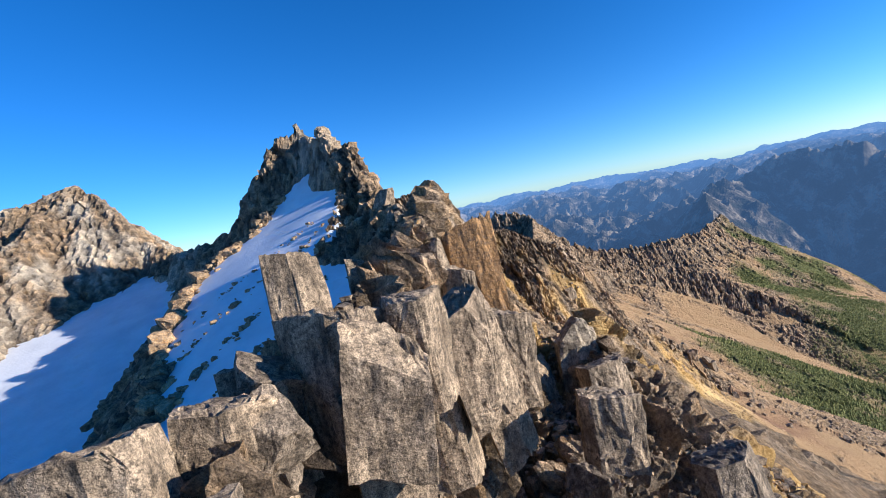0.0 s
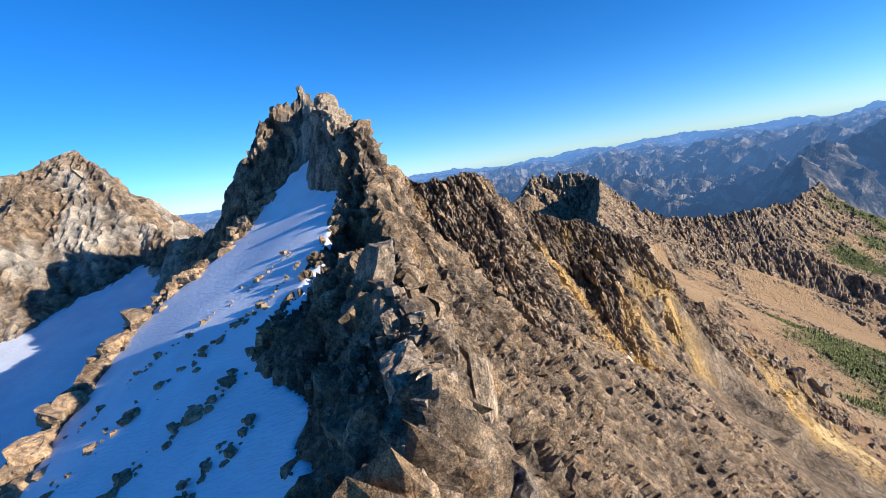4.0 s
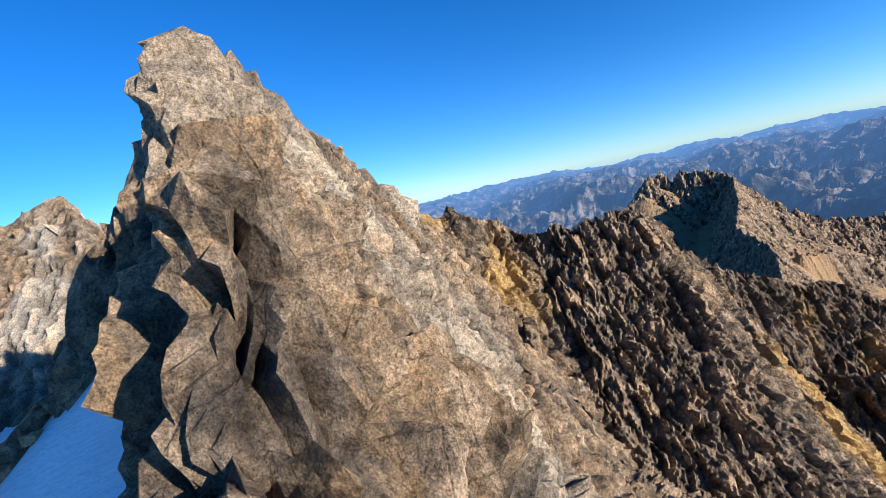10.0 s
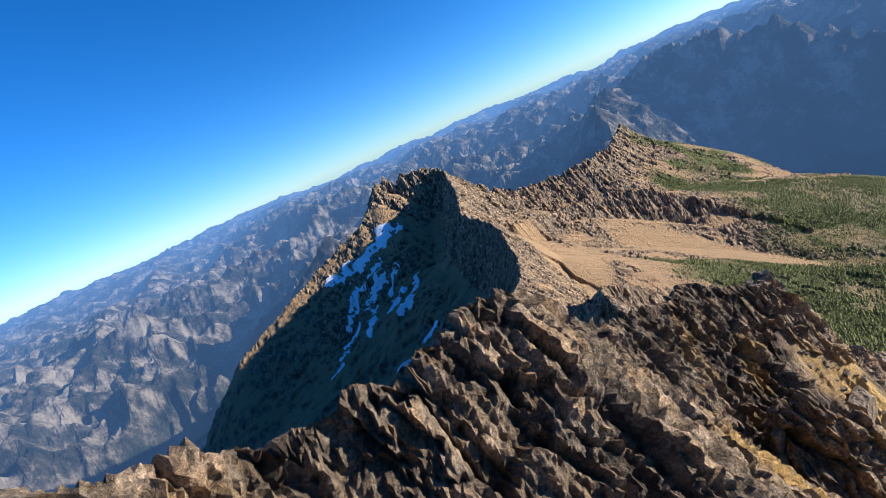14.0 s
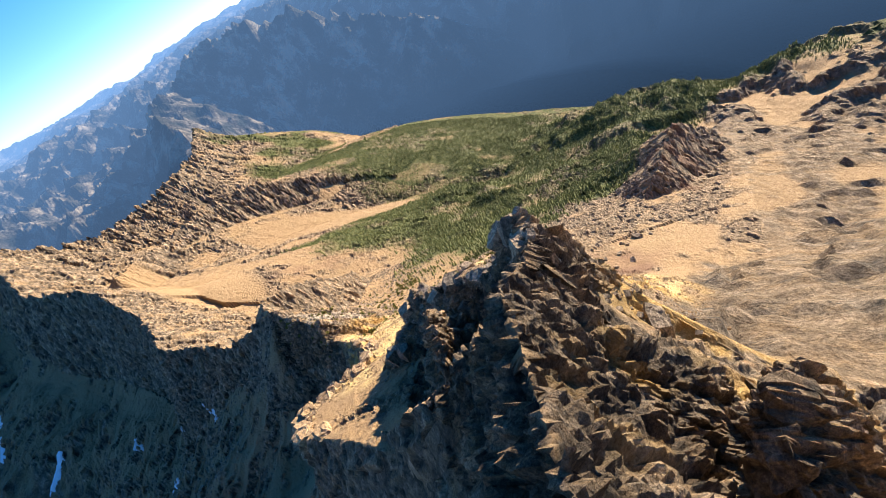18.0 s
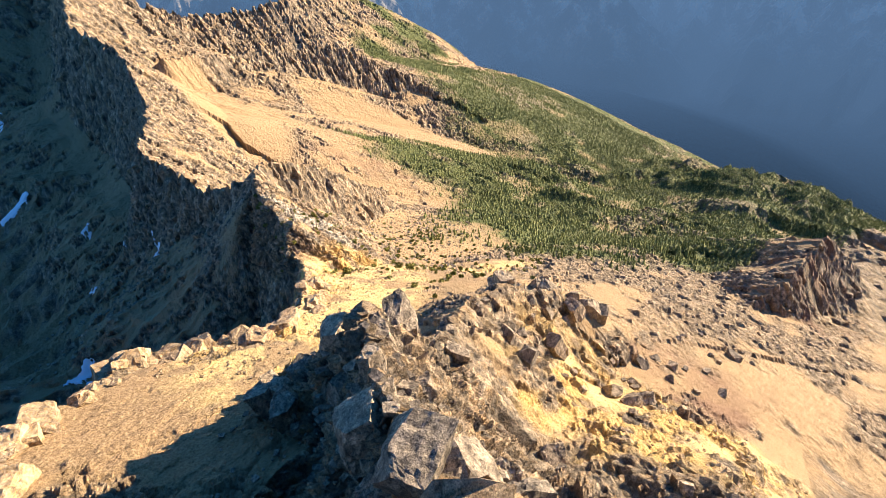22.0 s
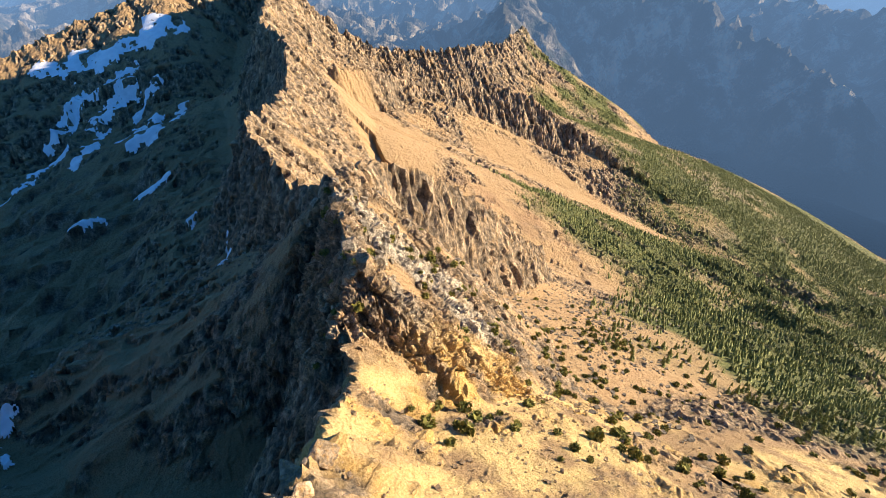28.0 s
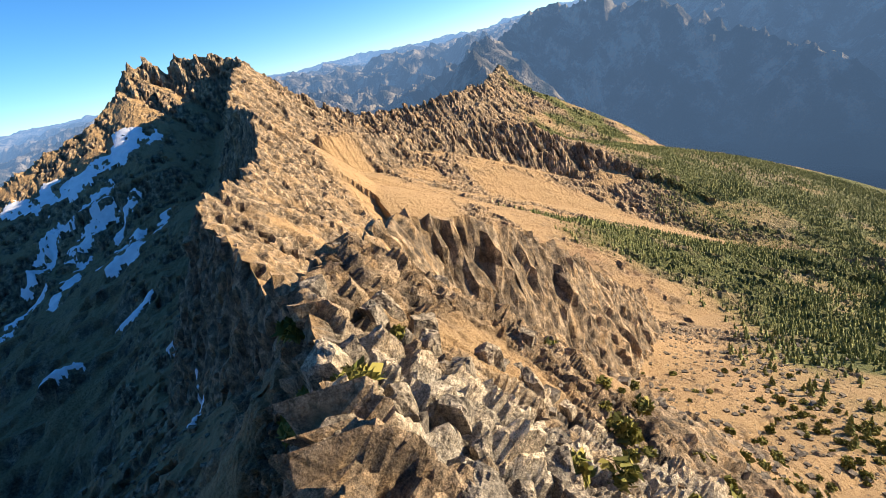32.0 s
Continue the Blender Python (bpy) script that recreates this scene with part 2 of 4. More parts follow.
def crest_lines(x, y, lines, wide=1.0):
    """Height of the crests' flanks at each place."""
    h = np.full(x.shape, -2000.0)
    for number, (line, left, right, rib, rough) in enumerate(lines):
        best = np.full(x.shape, -2000.0)
        bestd, bests = np.full(x.shape, 999.0), np.zeros(x.shape)
        bestw = np.ones(x.shape)
        run = 0.0
        for (ax, ay, az), (bx, by, bz) in zip(line, line[1:]):
            ex, ey = bx - ax, by - ay
            length = math.hypot(ex, ey)
            t = np.clip(((x - ax) * ex + (y - ay) * ey) / length ** 2, 0, 1)
            px, py = x - ax - t * ex, y - ay - t * ey
            d = np.hypot(px, py)
            side = 0.5 + 0.5 * (ex * py - ey * px) / (length * d + 1e-6)
            k1, w, k2 = [b + (a - b) * side for a, b in zip(left, right)]
            near = np.minimum(d, w)
            z = az + t * (bz - az) - k1 * near - k2 * (d - near)
            up = z > best
            best = np.where(up, z, best)
            bestd = np.where(up, d, bestd)
            bests = np.where(up, run + t * length, bests)
            bestw = np.where(up, near, bestw)
            run += length
        s, d = bests / wide, bestd / wide
        wave = vnoise(s / 23 + number * 31, d / 160, 11) + 0.6 * vnoise(s / 9 + number * 17, d / 70, 12) + 0.35 * vnoise(s / 3.6, d / 40, 13)
        tooth = vnoise(s / 7.0 + number * 5, 0 * s, 14) + 0.7 * vnoise(s / 2.6 + number * 9, 0 * s, 15)
        best = best + rib * wave * bestw * np.exp(-bestd / (130 * wide)) + rough * 0.5 * tooth * np.exp(-bestd / (3 + 3 * rough))
        gap = np.maximum(3.0 - np.abs(best - h), 0) / 3.0
        h = np.maximum(best, h) + gap * gap * 0.75
    return h


def snow_left(y):
    return np.interp(y, [40, 60, 80, 88, 106, 117, 123, 130, 137], [-34, -43, -52, -55, -58, -52, -45, -41, -36])


def snow_right(y):
    return np.interp(y, [40, 68, 74, 79, 88, 96, 112, 122, 130, 137], [-10, -12, -14, -18, -23, -22, -21, -23, -27, -33])


def snow_apron(x, y):
    """The snow slope under the summit."""
    return 7.0 + 0.42 * (y - 122) + 0.31 * (x + 34) + 0.3 * np.maximum(y - 122, 0) + 0.5 * vnoise(x / 14, y / 14, 41)


def snow_bowl(x, y):
    """The wide shaded bowl below it."""
    z = -9 + 0.33 * (y - 160) + 0.05 * (x + 90)
    return np.minimum(z, -3.0 - 0.8 * (y - 180)) + 0.7 * vnoise(x / 30, y / 30, 42)


def blob(x, y, cx, cy, rx, ry, turn=0.0):
    """1 in the middle of an oval patch, 0 outside."""
    c, s = math.cos(radians(turn)), math.sin(radians(turn))
    u, v = ((x - cx) * c + (y - cy) * s) / rx, (-(x - cx) * s + (y - cy) * c) / ry
    return np.clip(1.6 - 1.6 * (u * u + v * v), 0, 1)


def tongues(x, y):
    """The two smooth tongues of scree on the far slope."""
    return np.maximum(blob(x, y, 236, 745, 150, 48, 84), blob(x, y, 488, 762, 150, 66, -46))


def land(x, y):
    """Height of the bare ground."""
    h = crest_lines(x, y, CRESTS)
    low, high = snow_left(y), snow_right(y)
    low_part = np.clip((100 - y) / 12, 0, 1)
    apron = snow_apron(x, y) + 0.3 - 1.7 * np.clip((high - x) / 5, 0, 1) + (1.54 * low_part - 1.2) * np.clip(x - high, 0, 11) - 3.0 * np.maximum(x - high - 11, 0) + 0.5 * vnoise(x / 2.2, y / 2.2, 46)
    edge = np.abs(x - low)
    rib = snow_apron(low, y) + 0.5 - 0.9 * edge + 0.8 * vnoise(x / 4, y / 4, 43)
    near = (y < 137) & (y > 20)
    h = np.maximum(h, np.where(near & (x > low) & (x < high + 12), apron, -999))
    h = np.maximum(h, np.where(near, rib, -999))
    h = np.maximum(h, np.where(x < -20, snow_bowl(x, y) - 3.0, -999))
    # the tilted sandy saddle and the slope below it
    sand = -99.5 - 0.50 * (x - 78) - 0.42 * (y - 313) + 1.2 * fbm(x / 22, y / 22, 3, 55)
    edge = np.interp(y, [255, 275, 300, 312, 321, 326, 340, 360, 381, 392], [33, 37, 41, 48, 60, 88, 100, 110, 118, 122])
    brow = np.interp(x, [36, 52, 66, 80, 110, 150, 200, 300, 420], [258, 262, 268, 282, 296, 304, 322, 330, 300]) + 9 * fbm(x / 24, y / 24, 3, 56)
    sand = sand - 14 * np.clip((x - 150) / 50, 0, 1)
    sand = np.where((y > 200) & (y < 900), sand - 2.2 * np.maximum(edge - x, 0) - 1.0 * np.maximum(brow - y, 0) - 0.9 * np.maximum(y - 560, 0), -999)
    h = np.maximum(h, sand)
    # the broad floor falls away eastward to the brink of the deep valley
    brink = np.interp(y, [-200, 71, 400, 760, 850, 1000], [1050, 1000, 960, 760, 650, 600])
    floor = -316 - 0.31 * (x - 407) - 0.12 * (y - 367) + 10 * fbm(x / 130, y / 130, 4, 51) - 0.85 * np.maximum(x - brink, 0)
    floor = floor - 60 * np.clip((330 - y) / 200, 0, 1) + 24 * np.exp(-((x - 950) / 130) ** 2 - ((y - 71) / 90) ** 2)
    floor = np.minimum(floor, -216 + 0.9 * (x - 130))
    knoll = np.clip(ridged(x / 95 + 0.4 * y / 95, y / 60, 4, 57) - 0.25, 0, 1) * np.clip((x - 150) / 60, 0, 1) * np.clip((1000 - y) / 200, 0, 1)
    floor = floor + 16 * knoll * (1 - 0.9 * tongues(x, y))
    gully = np.clip((112 - x) / 30, 0, 1) * np.clip((y - 400) / 60, 0, 1) * np.clip((1150 - y) / 100, 0, 1) * np.clip((x + 350) / 150, 0, 1)
    h = h + gully * (9 * ridged(x / 110, y / 34, 4, 58) + 2.5 * ridged(x / 26, y / 12, 3, 59))
    far = np.hypot(x - 50, y - 300)
    floor = np.maximum(floor, -720 - 0.02 * far + 30 * fbm(x / 500, y / 500, 4, 54))
    gap = np.maximum(26.0 - np.abs(floor - h), 0) / 26.0
    return np.maximum(h, floor) + gap * gap * 6.5


# ---- materials ----
def material(name, rough=0.9):
    m = bpy.data.materials.new(name)
    m.use_nodes = True
    b = m.node_tree.nodes["Principled BSDF"]
    b.inputs["Roughness"].default_value = rough
    b.inputs["Specular IOR Level"].default_value = 0.2
    return m, m.node_tree.nodes, m.node_tree.links, b


def ramp(nodes, links, source, stops):
    r = nodes.new("ShaderNodeValToRGB")
    el = r.color_ramp.elements
    while len(el) < len(stops):
        el.new(0.5)
    for e, (at, c) in zip(el, stops):
        e.position, e.color = at, (*c, 1) if len(c) == 3 else c
    links.new(source, r.inputs[0])
    return r.outputs[0]


def mixed(nodes, links, fac, a, b, mode='MIX'):
    m = nodes.new("ShaderNodeMix")
    m.data_type, m.blend_type = 'RGBA', mode
    if hasattr(fac, "links"):
        links.new(fac, m.inputs[0])
    else:
        m.inputs[0].default_value = fac
    for socket, v in ((m.inputs[6], a), (m.inputs[7], b)):
        if hasattr(v, "links"):
            links.new(v, socket)
        else:
            socket.default_value = (*v, 1)
    return m.outputs[2]


def noise_tex(nodes, links, scale, detail=6, vector=None, rough=0.6, stretch=None):
    n = nodes.new("ShaderNodeTexNoise")
    n.inputs["Scale"].default_value, n.inputs["Detail"].default_value, n.inputs["Roughness"].default_value = scale, detail, rough
    if stretch:
        mp = nodes.new("ShaderNodeMapping")
        mp.inputs["Scale"].default_value = stretch
        links.new(vector, mp.inputs[0])
        vector = mp.outputs[0]
    if vector:
        links.new(vector, n.inputs["Vector"])
    return n.outputs["Fac"]


def bumped(nodes, links, height, strength, distance, b, normal=None):
    n = nodes.new("ShaderNodeBump")
    n.inputs["Strength"].default_value, n.inputs["Distance"].default_value = strength, distance
    links.new(height, n.inputs["Height"])
    if normal:
        links.new(normal, n.inputs["Normal"])
    links.new(n.outputs[0], b.inputs["Normal"])
    return n.outputs[0]


def attribute(nodes, name):
    a = nodes.new("ShaderNodeAttribute")
    a.attribute_name = name
    return a.outputs["Fac"]


def land_material(name, unit):
    """Bare mountain: dark jointed granite, ochre stains, tan scree and heath, told apart by the masks of the mesh."""
    m, n, l, b = material(name, 0.92)
    at = n.new("ShaderNodeNewGeometry").outputs["Position"]
    big = noise_tex(n, l, 0.05 / unit, 6, at)
    mid = noise_tex(n, l, 0.45 / unit, 7, at, 0.65)
    fine = noise_tex(n, l, 3.2 / unit, 6, at, 0.7)
    grain = noise_tex(n, l, 14 / unit, 3, at, 0.7)
    streak = noise_tex(n, l, 0.6 / unit, 5, at, 0.6, (1, 1, 0.22))
    rock = ramp(n, l, mid, [(0.32, (0.050, 0.043, 0.036)), (0.47, (0.148, 0.115, 0.085)), (0.66, (0.39, 0.30, 0.215))])
    rock = mixed(n, l, ramp(n, l, streak, [(0.47, (0, 0, 0)), (0.72, (0.85, 0.85, 0.85))]), rock, (0.30, 0.20, 0.11))
    tone = ramp(n, l, attribute(n, "tone"), [(0.15, (0.55, 0.53, 0.52)), (0.5, (1, 1, 1)), (0.85, (1.6, 1.5, 1.36))])
    rock = mixed(n, l, 1.0, rock, tone, 'MULTIPLY')
    # random dark lichen blotches over all the rock
    lichen_and_shade = ramp(n, l, noise_tex(n, l, 1.1 / unit, 7, at, 0.75), [(0.56, (0, 0, 0)), (0.66, (0.75, 0.75, 0.75))])
    rock = mixed(n, l, lichen_and_shade, rock, (0.045, 0.041, 0.038))
    speck = ramp(n, l, grain, [(0.36, (0.58, 0.58, 0.58)), (0.62, (1.36, 1.34, 1.3))])
    rock = mixed(n, l, 1.0, rock, speck, 'MULTIPLY')
    rock = mixed(n, l, 1.0, rock, ramp(n, l, fine, [(0.34, (0.52, 0.51, 0.50)), (0.5, (1, 1, 1)), (0.66, (1.45, 1.41, 1.35))]), 'MULTIPLY')
    pale = ramp(n, l, fine, [(0.32, (0.10, 0.085, 0.07)), (0.5, (0.40, 0.345, 0.275)), (0.68, (0.60, 0.53, 0.44))])
    rock = mixed(n, l, attribute(n, "pale"), rock, mixed(n, l, 1.0, mixed(n, l, 1.0, pale, speck, 'MULTIPLY'), tone, 'MULTIPLY'))
    # masked rock darkened, for lichen and for painted shade
    rock = mixed(n, l, attribute(n, "lichen_and_shade"), rock, mixed(n, l, 1.0, rock, (0.3, 0.29, 0.29), 'MULTIPLY'))
    ochre = ramp(n, l, fine, [(0.3, (0.38, 0.22, 0.075)), (0.5, (0.58, 0.36, 0.12)), (0.75, (0.72, 0.50, 0.22))])
    rock = mixed(n, l, attribute(n, "ochre"), rock, ochre)
    bend = n.new("ShaderNodeMix")
    bend.data_type, bend.blend_type = 'RGBA', 'ADD'
    warp = n.new("ShaderNodeTexNoise")
    warp.inputs["Scale"].default_value = 0.5 / unit
    l.new(at, warp.inputs["Vector"])
    bend.inputs[0].default_value = 0.7 * unit
    l.new(at, bend.inputs[6])
    l.new(warp.outputs["Color"], bend.inputs[7])
    lean = n.new("ShaderNodeMapping")
    lean.inputs["Scale"].default_value, lean.inputs["Rotation"].default_value = (1, 1, 0.3), (0.25, 0.15, 0.4)
    l.new(bend.outputs[2], lean.inputs[0])
    joints = []
    for scale, width in ((0.17, 0.012), (0.55, 0.022)):
        v = n.new("ShaderNodeTexVoronoi")
        v.feature = 'DISTANCE_TO_EDGE'
        v.inputs["Scale"].default_value = scale / unit
        l.new(lean.outputs[0], v.inputs["Vector"])
        joints.append(ramp(n, l, v.outputs["Distance"], [(0, (0, 0, 0)), (width, (1, 1, 1))]))
    tight = ramp(n, l, noise_tex(n, l, 0.35 / unit, 4, at, 0.6), [(0.45, (0, 0, 0)), (0.6, (1, 1, 1))])
    crack = mixed(n, l, 1.0, mixed(n, l, tight, (1, 1, 1), joints[0]), mixed(n, l, tight, joints[1], (1, 1, 1)), 'MULTIPLY')
    rock = mixed(n, l, crack, mixed(n, l, 1.0, rock, (0.6, 0.57, 0.54), 'MULTIPLY'), rock)
    scree = ramp(n, l, fine, [(0.32, (0.14, 0.086, 0.045)), (0.5, (0.36, 0.228, 0.118)), (0.7, (0.54, 0.36, 0.195))])
    scree = mixed(n, l, ramp(n, l, big, [(0.4, (0, 0, 0)), (0.65, (0.6, 0.6, 0.6))]), scree, (0.33, 0.22, 0.115))
    ground = mixed(n, l, attribute(n, "scree"), rock, scree)
    dust = mixed(n, l, attribute(n, "scree"), (0, 0, 0), attribute(n, "ochre"))
    sandy = ramp(n, l, fine, [(0.3, (0.46, 0.30, 0.12)), (0.5, (0.64, 0.45, 0.19)), (0.75, (0.72, 0.54, 0.28))])
    ground = mixed(n, l, dust, ground, sandy)
    red = ramp(n, l, fine, [(0.3, (0.10, 0.055, 0.036)), (0.55, (0.23, 0.125, 0.075)), (0.75, (0.34, 0.20, 0.12))])
    ground = mixed(n, l, attribute(n, "red"), ground, red)
    heath = ramp(n, l, mid, [(0.35, (0.05, 0.06, 0.02)), (0.55, (0.11, 0.115, 0.035)), (0.75, (0.22, 0.19, 0.07))])
    ground = mixed(n, l, attribute(n, "heath"), ground, heath)
    l.new(ground, b.inputs["Base Color"])
    grit = bumped(n, l, grain, 0.6, 0.09 * unit, b)
    first = bumped(n, l, fine, 0.9, 0.42 * unit, b, grit)
    second = bumped(n, l, mid, 0.7, 1.5 * unit, b, first)
    relief = n.new("ShaderNodeMath")
    relief.operation = 'MAXIMUM'
    l.new(crack, relief.inputs[0])
    l.new(attribute(n, "scree"), relief.inputs[1])
    bumped(n, l, relief.outputs[0], 0.3, 0.4 * unit, b, second)
    return m


LAND_NEAR = land_material("granite_near", 1.0)
LAND_MID = land_material("granite_middle", 2.4)
LAND_FAR = land_material("granite_far", 4.0)


def snow_material():
    m, n, l, b = material("old_snow", 0.6)
    at = n.new("ShaderNodeNewGeometry").outputs["Position"]
    cups = noise_tex(n, l, 1.3, 3, at, 0.5, (1.0, 2.6, 1.0))
    soft = noise_tex(n, l, 0.12, 4, at)
    colour = ramp(n, l, soft, [(0.3, (0.72, 0.74, 0.77)), (0.6, (0.86, 0.87, 0.89)), (0.8, (0.80, 0.77, 0.73))])
    l.new(colour, b.inputs["Base Color"])
    b.inputs["Subsurface Weight"].default_value = 0.0
    bumped(n, l, cups, 0.5, 0.35, b)
    return m


SNOW = snow_material()


# ---- building the sheets ----
def sheet(name, x, y, z, mats, keep=None, masks=None, smooth=False):
    """A mesh from a grid of places; keep tells which of its squares stay."""
    rows, cols = x.shape
    idx = np.arange(rows * cols).reshape(rows, cols)
    quads = np.stack([idx[:-1, :-1], idx[:-1, 1:], idx[1:, 1:], idx[1:, :-1]], -1)
    if keep is not None:
        quads = quads[keep]
    quads = quads.reshape(-1, 4)
    used = np.unique(quads)
    back = np.full(rows * cols, -1)
    back[used] = np.arange(len(used))
    co = np.stack([x.ravel()[used], y.ravel()[used], z.ravel()[used]], 1)
    faces = back[quads]
    me = bpy.data.meshes.new(name)
    me.vertices.add(len(co))
    me.vertices.foreach_set("co", co.astype(np.float32).ravel())
    me.loops.add(len(faces) * 4)
    me.loops.foreach_set("vertex_index", faces.astype(np.int32).ravel())
    me.polygons.add(len(faces))
    me.polygons.foreach_set("loop_start", np.arange(0, len(faces) * 4, 4, dtype=np.int32))
    me.polygons.foreach_set("use_smooth", np.full(len(faces), smooth))
    me.materials.append(mats)
    for key, values in (masks or {}).items():
        a = me.attributes.new(key, 'FLOAT', 'POINT')
        a.data.foreach_set("value", values.ravel()[used].astype(np.float32))
    me.update(calc_edges=True)
    me.validate()
    return new(name, me)


def steepness(x, y, z):
    """The normals of a grid of places."""
    gu = np.stack([np.gradient(v, axis=1) for v in (x, y, z)], -1)
    gv = np.stack([np.gradient(v, axis=0) for v in (x, y, z)], -1)
    nrm = np.cross(gu, gv)
    nrm /= np.linalg.norm(nrm, axis=-1, keepdims=True) + 1e-12
    return nrm * np.where(nrm[..., 2:] < 0, -1, 1)


def masks_of(x, y, z, nz):
    """Where scree, ochre stain, pale rock and heath lie."""
    wob = 0.16 * fbm(x / 9, y / 9, 4, 61)
    scree = np.clip((nz - 0.68 + wob) / 0.12, 0, 1)
    scree = np.where((y < 180) & (x < 40), 0.15 * scree, np.where((y < 215) & (x < 170), 0.3 * scree, scree))
    bare = np.clip(ridged(x / 95 + 0.4 * y / 95, y / 60, 4, 57) * 2.9 - 0.7 + 2.5 * wob, 0, 1) * np.clip((x - 150) / 60, 0, 1)
    smooth = tongues(x, y)
    scree = np.maximum(scree * (1 - 0.75 * bare), np.clip(1.5 * smooth, 0, 1))
    patches = [(22, 197, 12, 9, 20), (6, 40, 9, 10, 0), (14, 52, 9, 14, 20), (38, 190, 30, 9, 60), (-34, 184, 16, 12, 0),
               (84, 312, 34, 24, 45), (106, 342, 50, 30, 45), (130, 362, 40, 24, 45), (150, 372, 46, 16, 10), (190, 350, 30, 14, 0), (120, 250, 30, 40, 0), (60, 215, 14, 16, 30), (30, 214, 10, 6, 20), (128, 372, 22, 10, 20), (30, 40, 8, 22, -30), (52, 80, 12, 30, -30), (60, 40, 14, 20, 10)]
    ochre = 0
    for cx, cy, rx, ry, turn in patches:
        ochre = np.maximum(ochre, blob(x, y, cx, cy, rx, ry, turn))
    ochre = np.where((y < 292) & (x < 80), ochre * np.clip((nz - 0.36) / 0.25, np.where(x < -12, 0.7, 0.4), 1), ochre)
    ochre = np.clip(ochre * (0.75 + 1.5 * fbm(x / 5, y / 5, 4, 62)), 0, 1) * 0.9
    pale = np.maximum(1.3 * blob(x, y, 134, 402, 18, 26, 30), np.maximum(0.9 * blob(x, y, -140, 175, 75, 50, 0), 0.75 * blob(x, y, -25, 142, 17, 24, 0)))
    pale = np.clip(pale * (0.4 + 1.3 * fbm(x / 7, y / 7, 4, 63)), 0, 1)
    wood = woods(x, y, z)
    red = np.maximum(blob(x, y, 345, 228, 80, 34, -6), np.maximum(0.9 * blob(x, y, 320, 600, 90, 28, -38), blob(x, y, 170, 250, 40, 22, -10)))
    red = np.clip(red * (0.4 + 1.6 * fbm(x / 16, y / 16, 3, 66)) * np.clip((0.92 - nz) / 0.12, 0.25, 1), 0, 0.85)
    # pinnacle wall: black lichen, and its shaded face put into the colour
    lichen_and_shade = np.clip(0.85 * blob(x, y, 32, 220, 34, 20, 25) * (0.6 + 0.8 * fbm(x / 6, y / 6, 3, 70)), 0, 0.55)
    return {"tone": np.full(x.shape, 0.5), "lichen_and_shade": lichen_and_shade, "red": red, "scree": scree, "ochre": ochre, "pale": pale, "heath": np.clip(1 - 2 * smooth, 0, 1) * np.clip(wood * 1.7 + 0.3 * wood * fbm(x / 30, y / 30, 3, 64), 0, 1)}


def woods(x, y, z):
    """How thick the trees stand."""
    wob = 26 * fbm(x / 40, y / 40, 4, 65)
    edge = np.interp(y, [180, 226, 272, 318, 347, 403, 432, 467, 530, 575, 626, 691, 740, 850, 1000], [900, 640, 360, 270, 262, 248, 242, 264, 370, 385, 350, 400, 570, 660, 690])
    a = np.clip((x - edge + wob + 25) / 85, 0, 1) * np.clip((990 - y) / 60, 0, 1)
    a = np.maximum(a, 0.7 * blob(x, y, 400, 672, 100, 20, -22))
    a = np.maximum(a, np.clip((x - 560 - 0.5 * (y - 900)) / 60, 0, 1) * np.clip((y - 900) / 40, 0, 1) * np.clip(0.5 + fbm(x / 80, y / 80, 3, 68), 0, 1))
    thin = np.clip(0.95 + 1.3 * fbm(x / 55, y / 55, 4, 67), 0.3, 1)
    return a * thin * np.clip((-180 - z) / 40, 0, 1) * np.clip(1 - 2 * tongues(x, y), 0, 1)


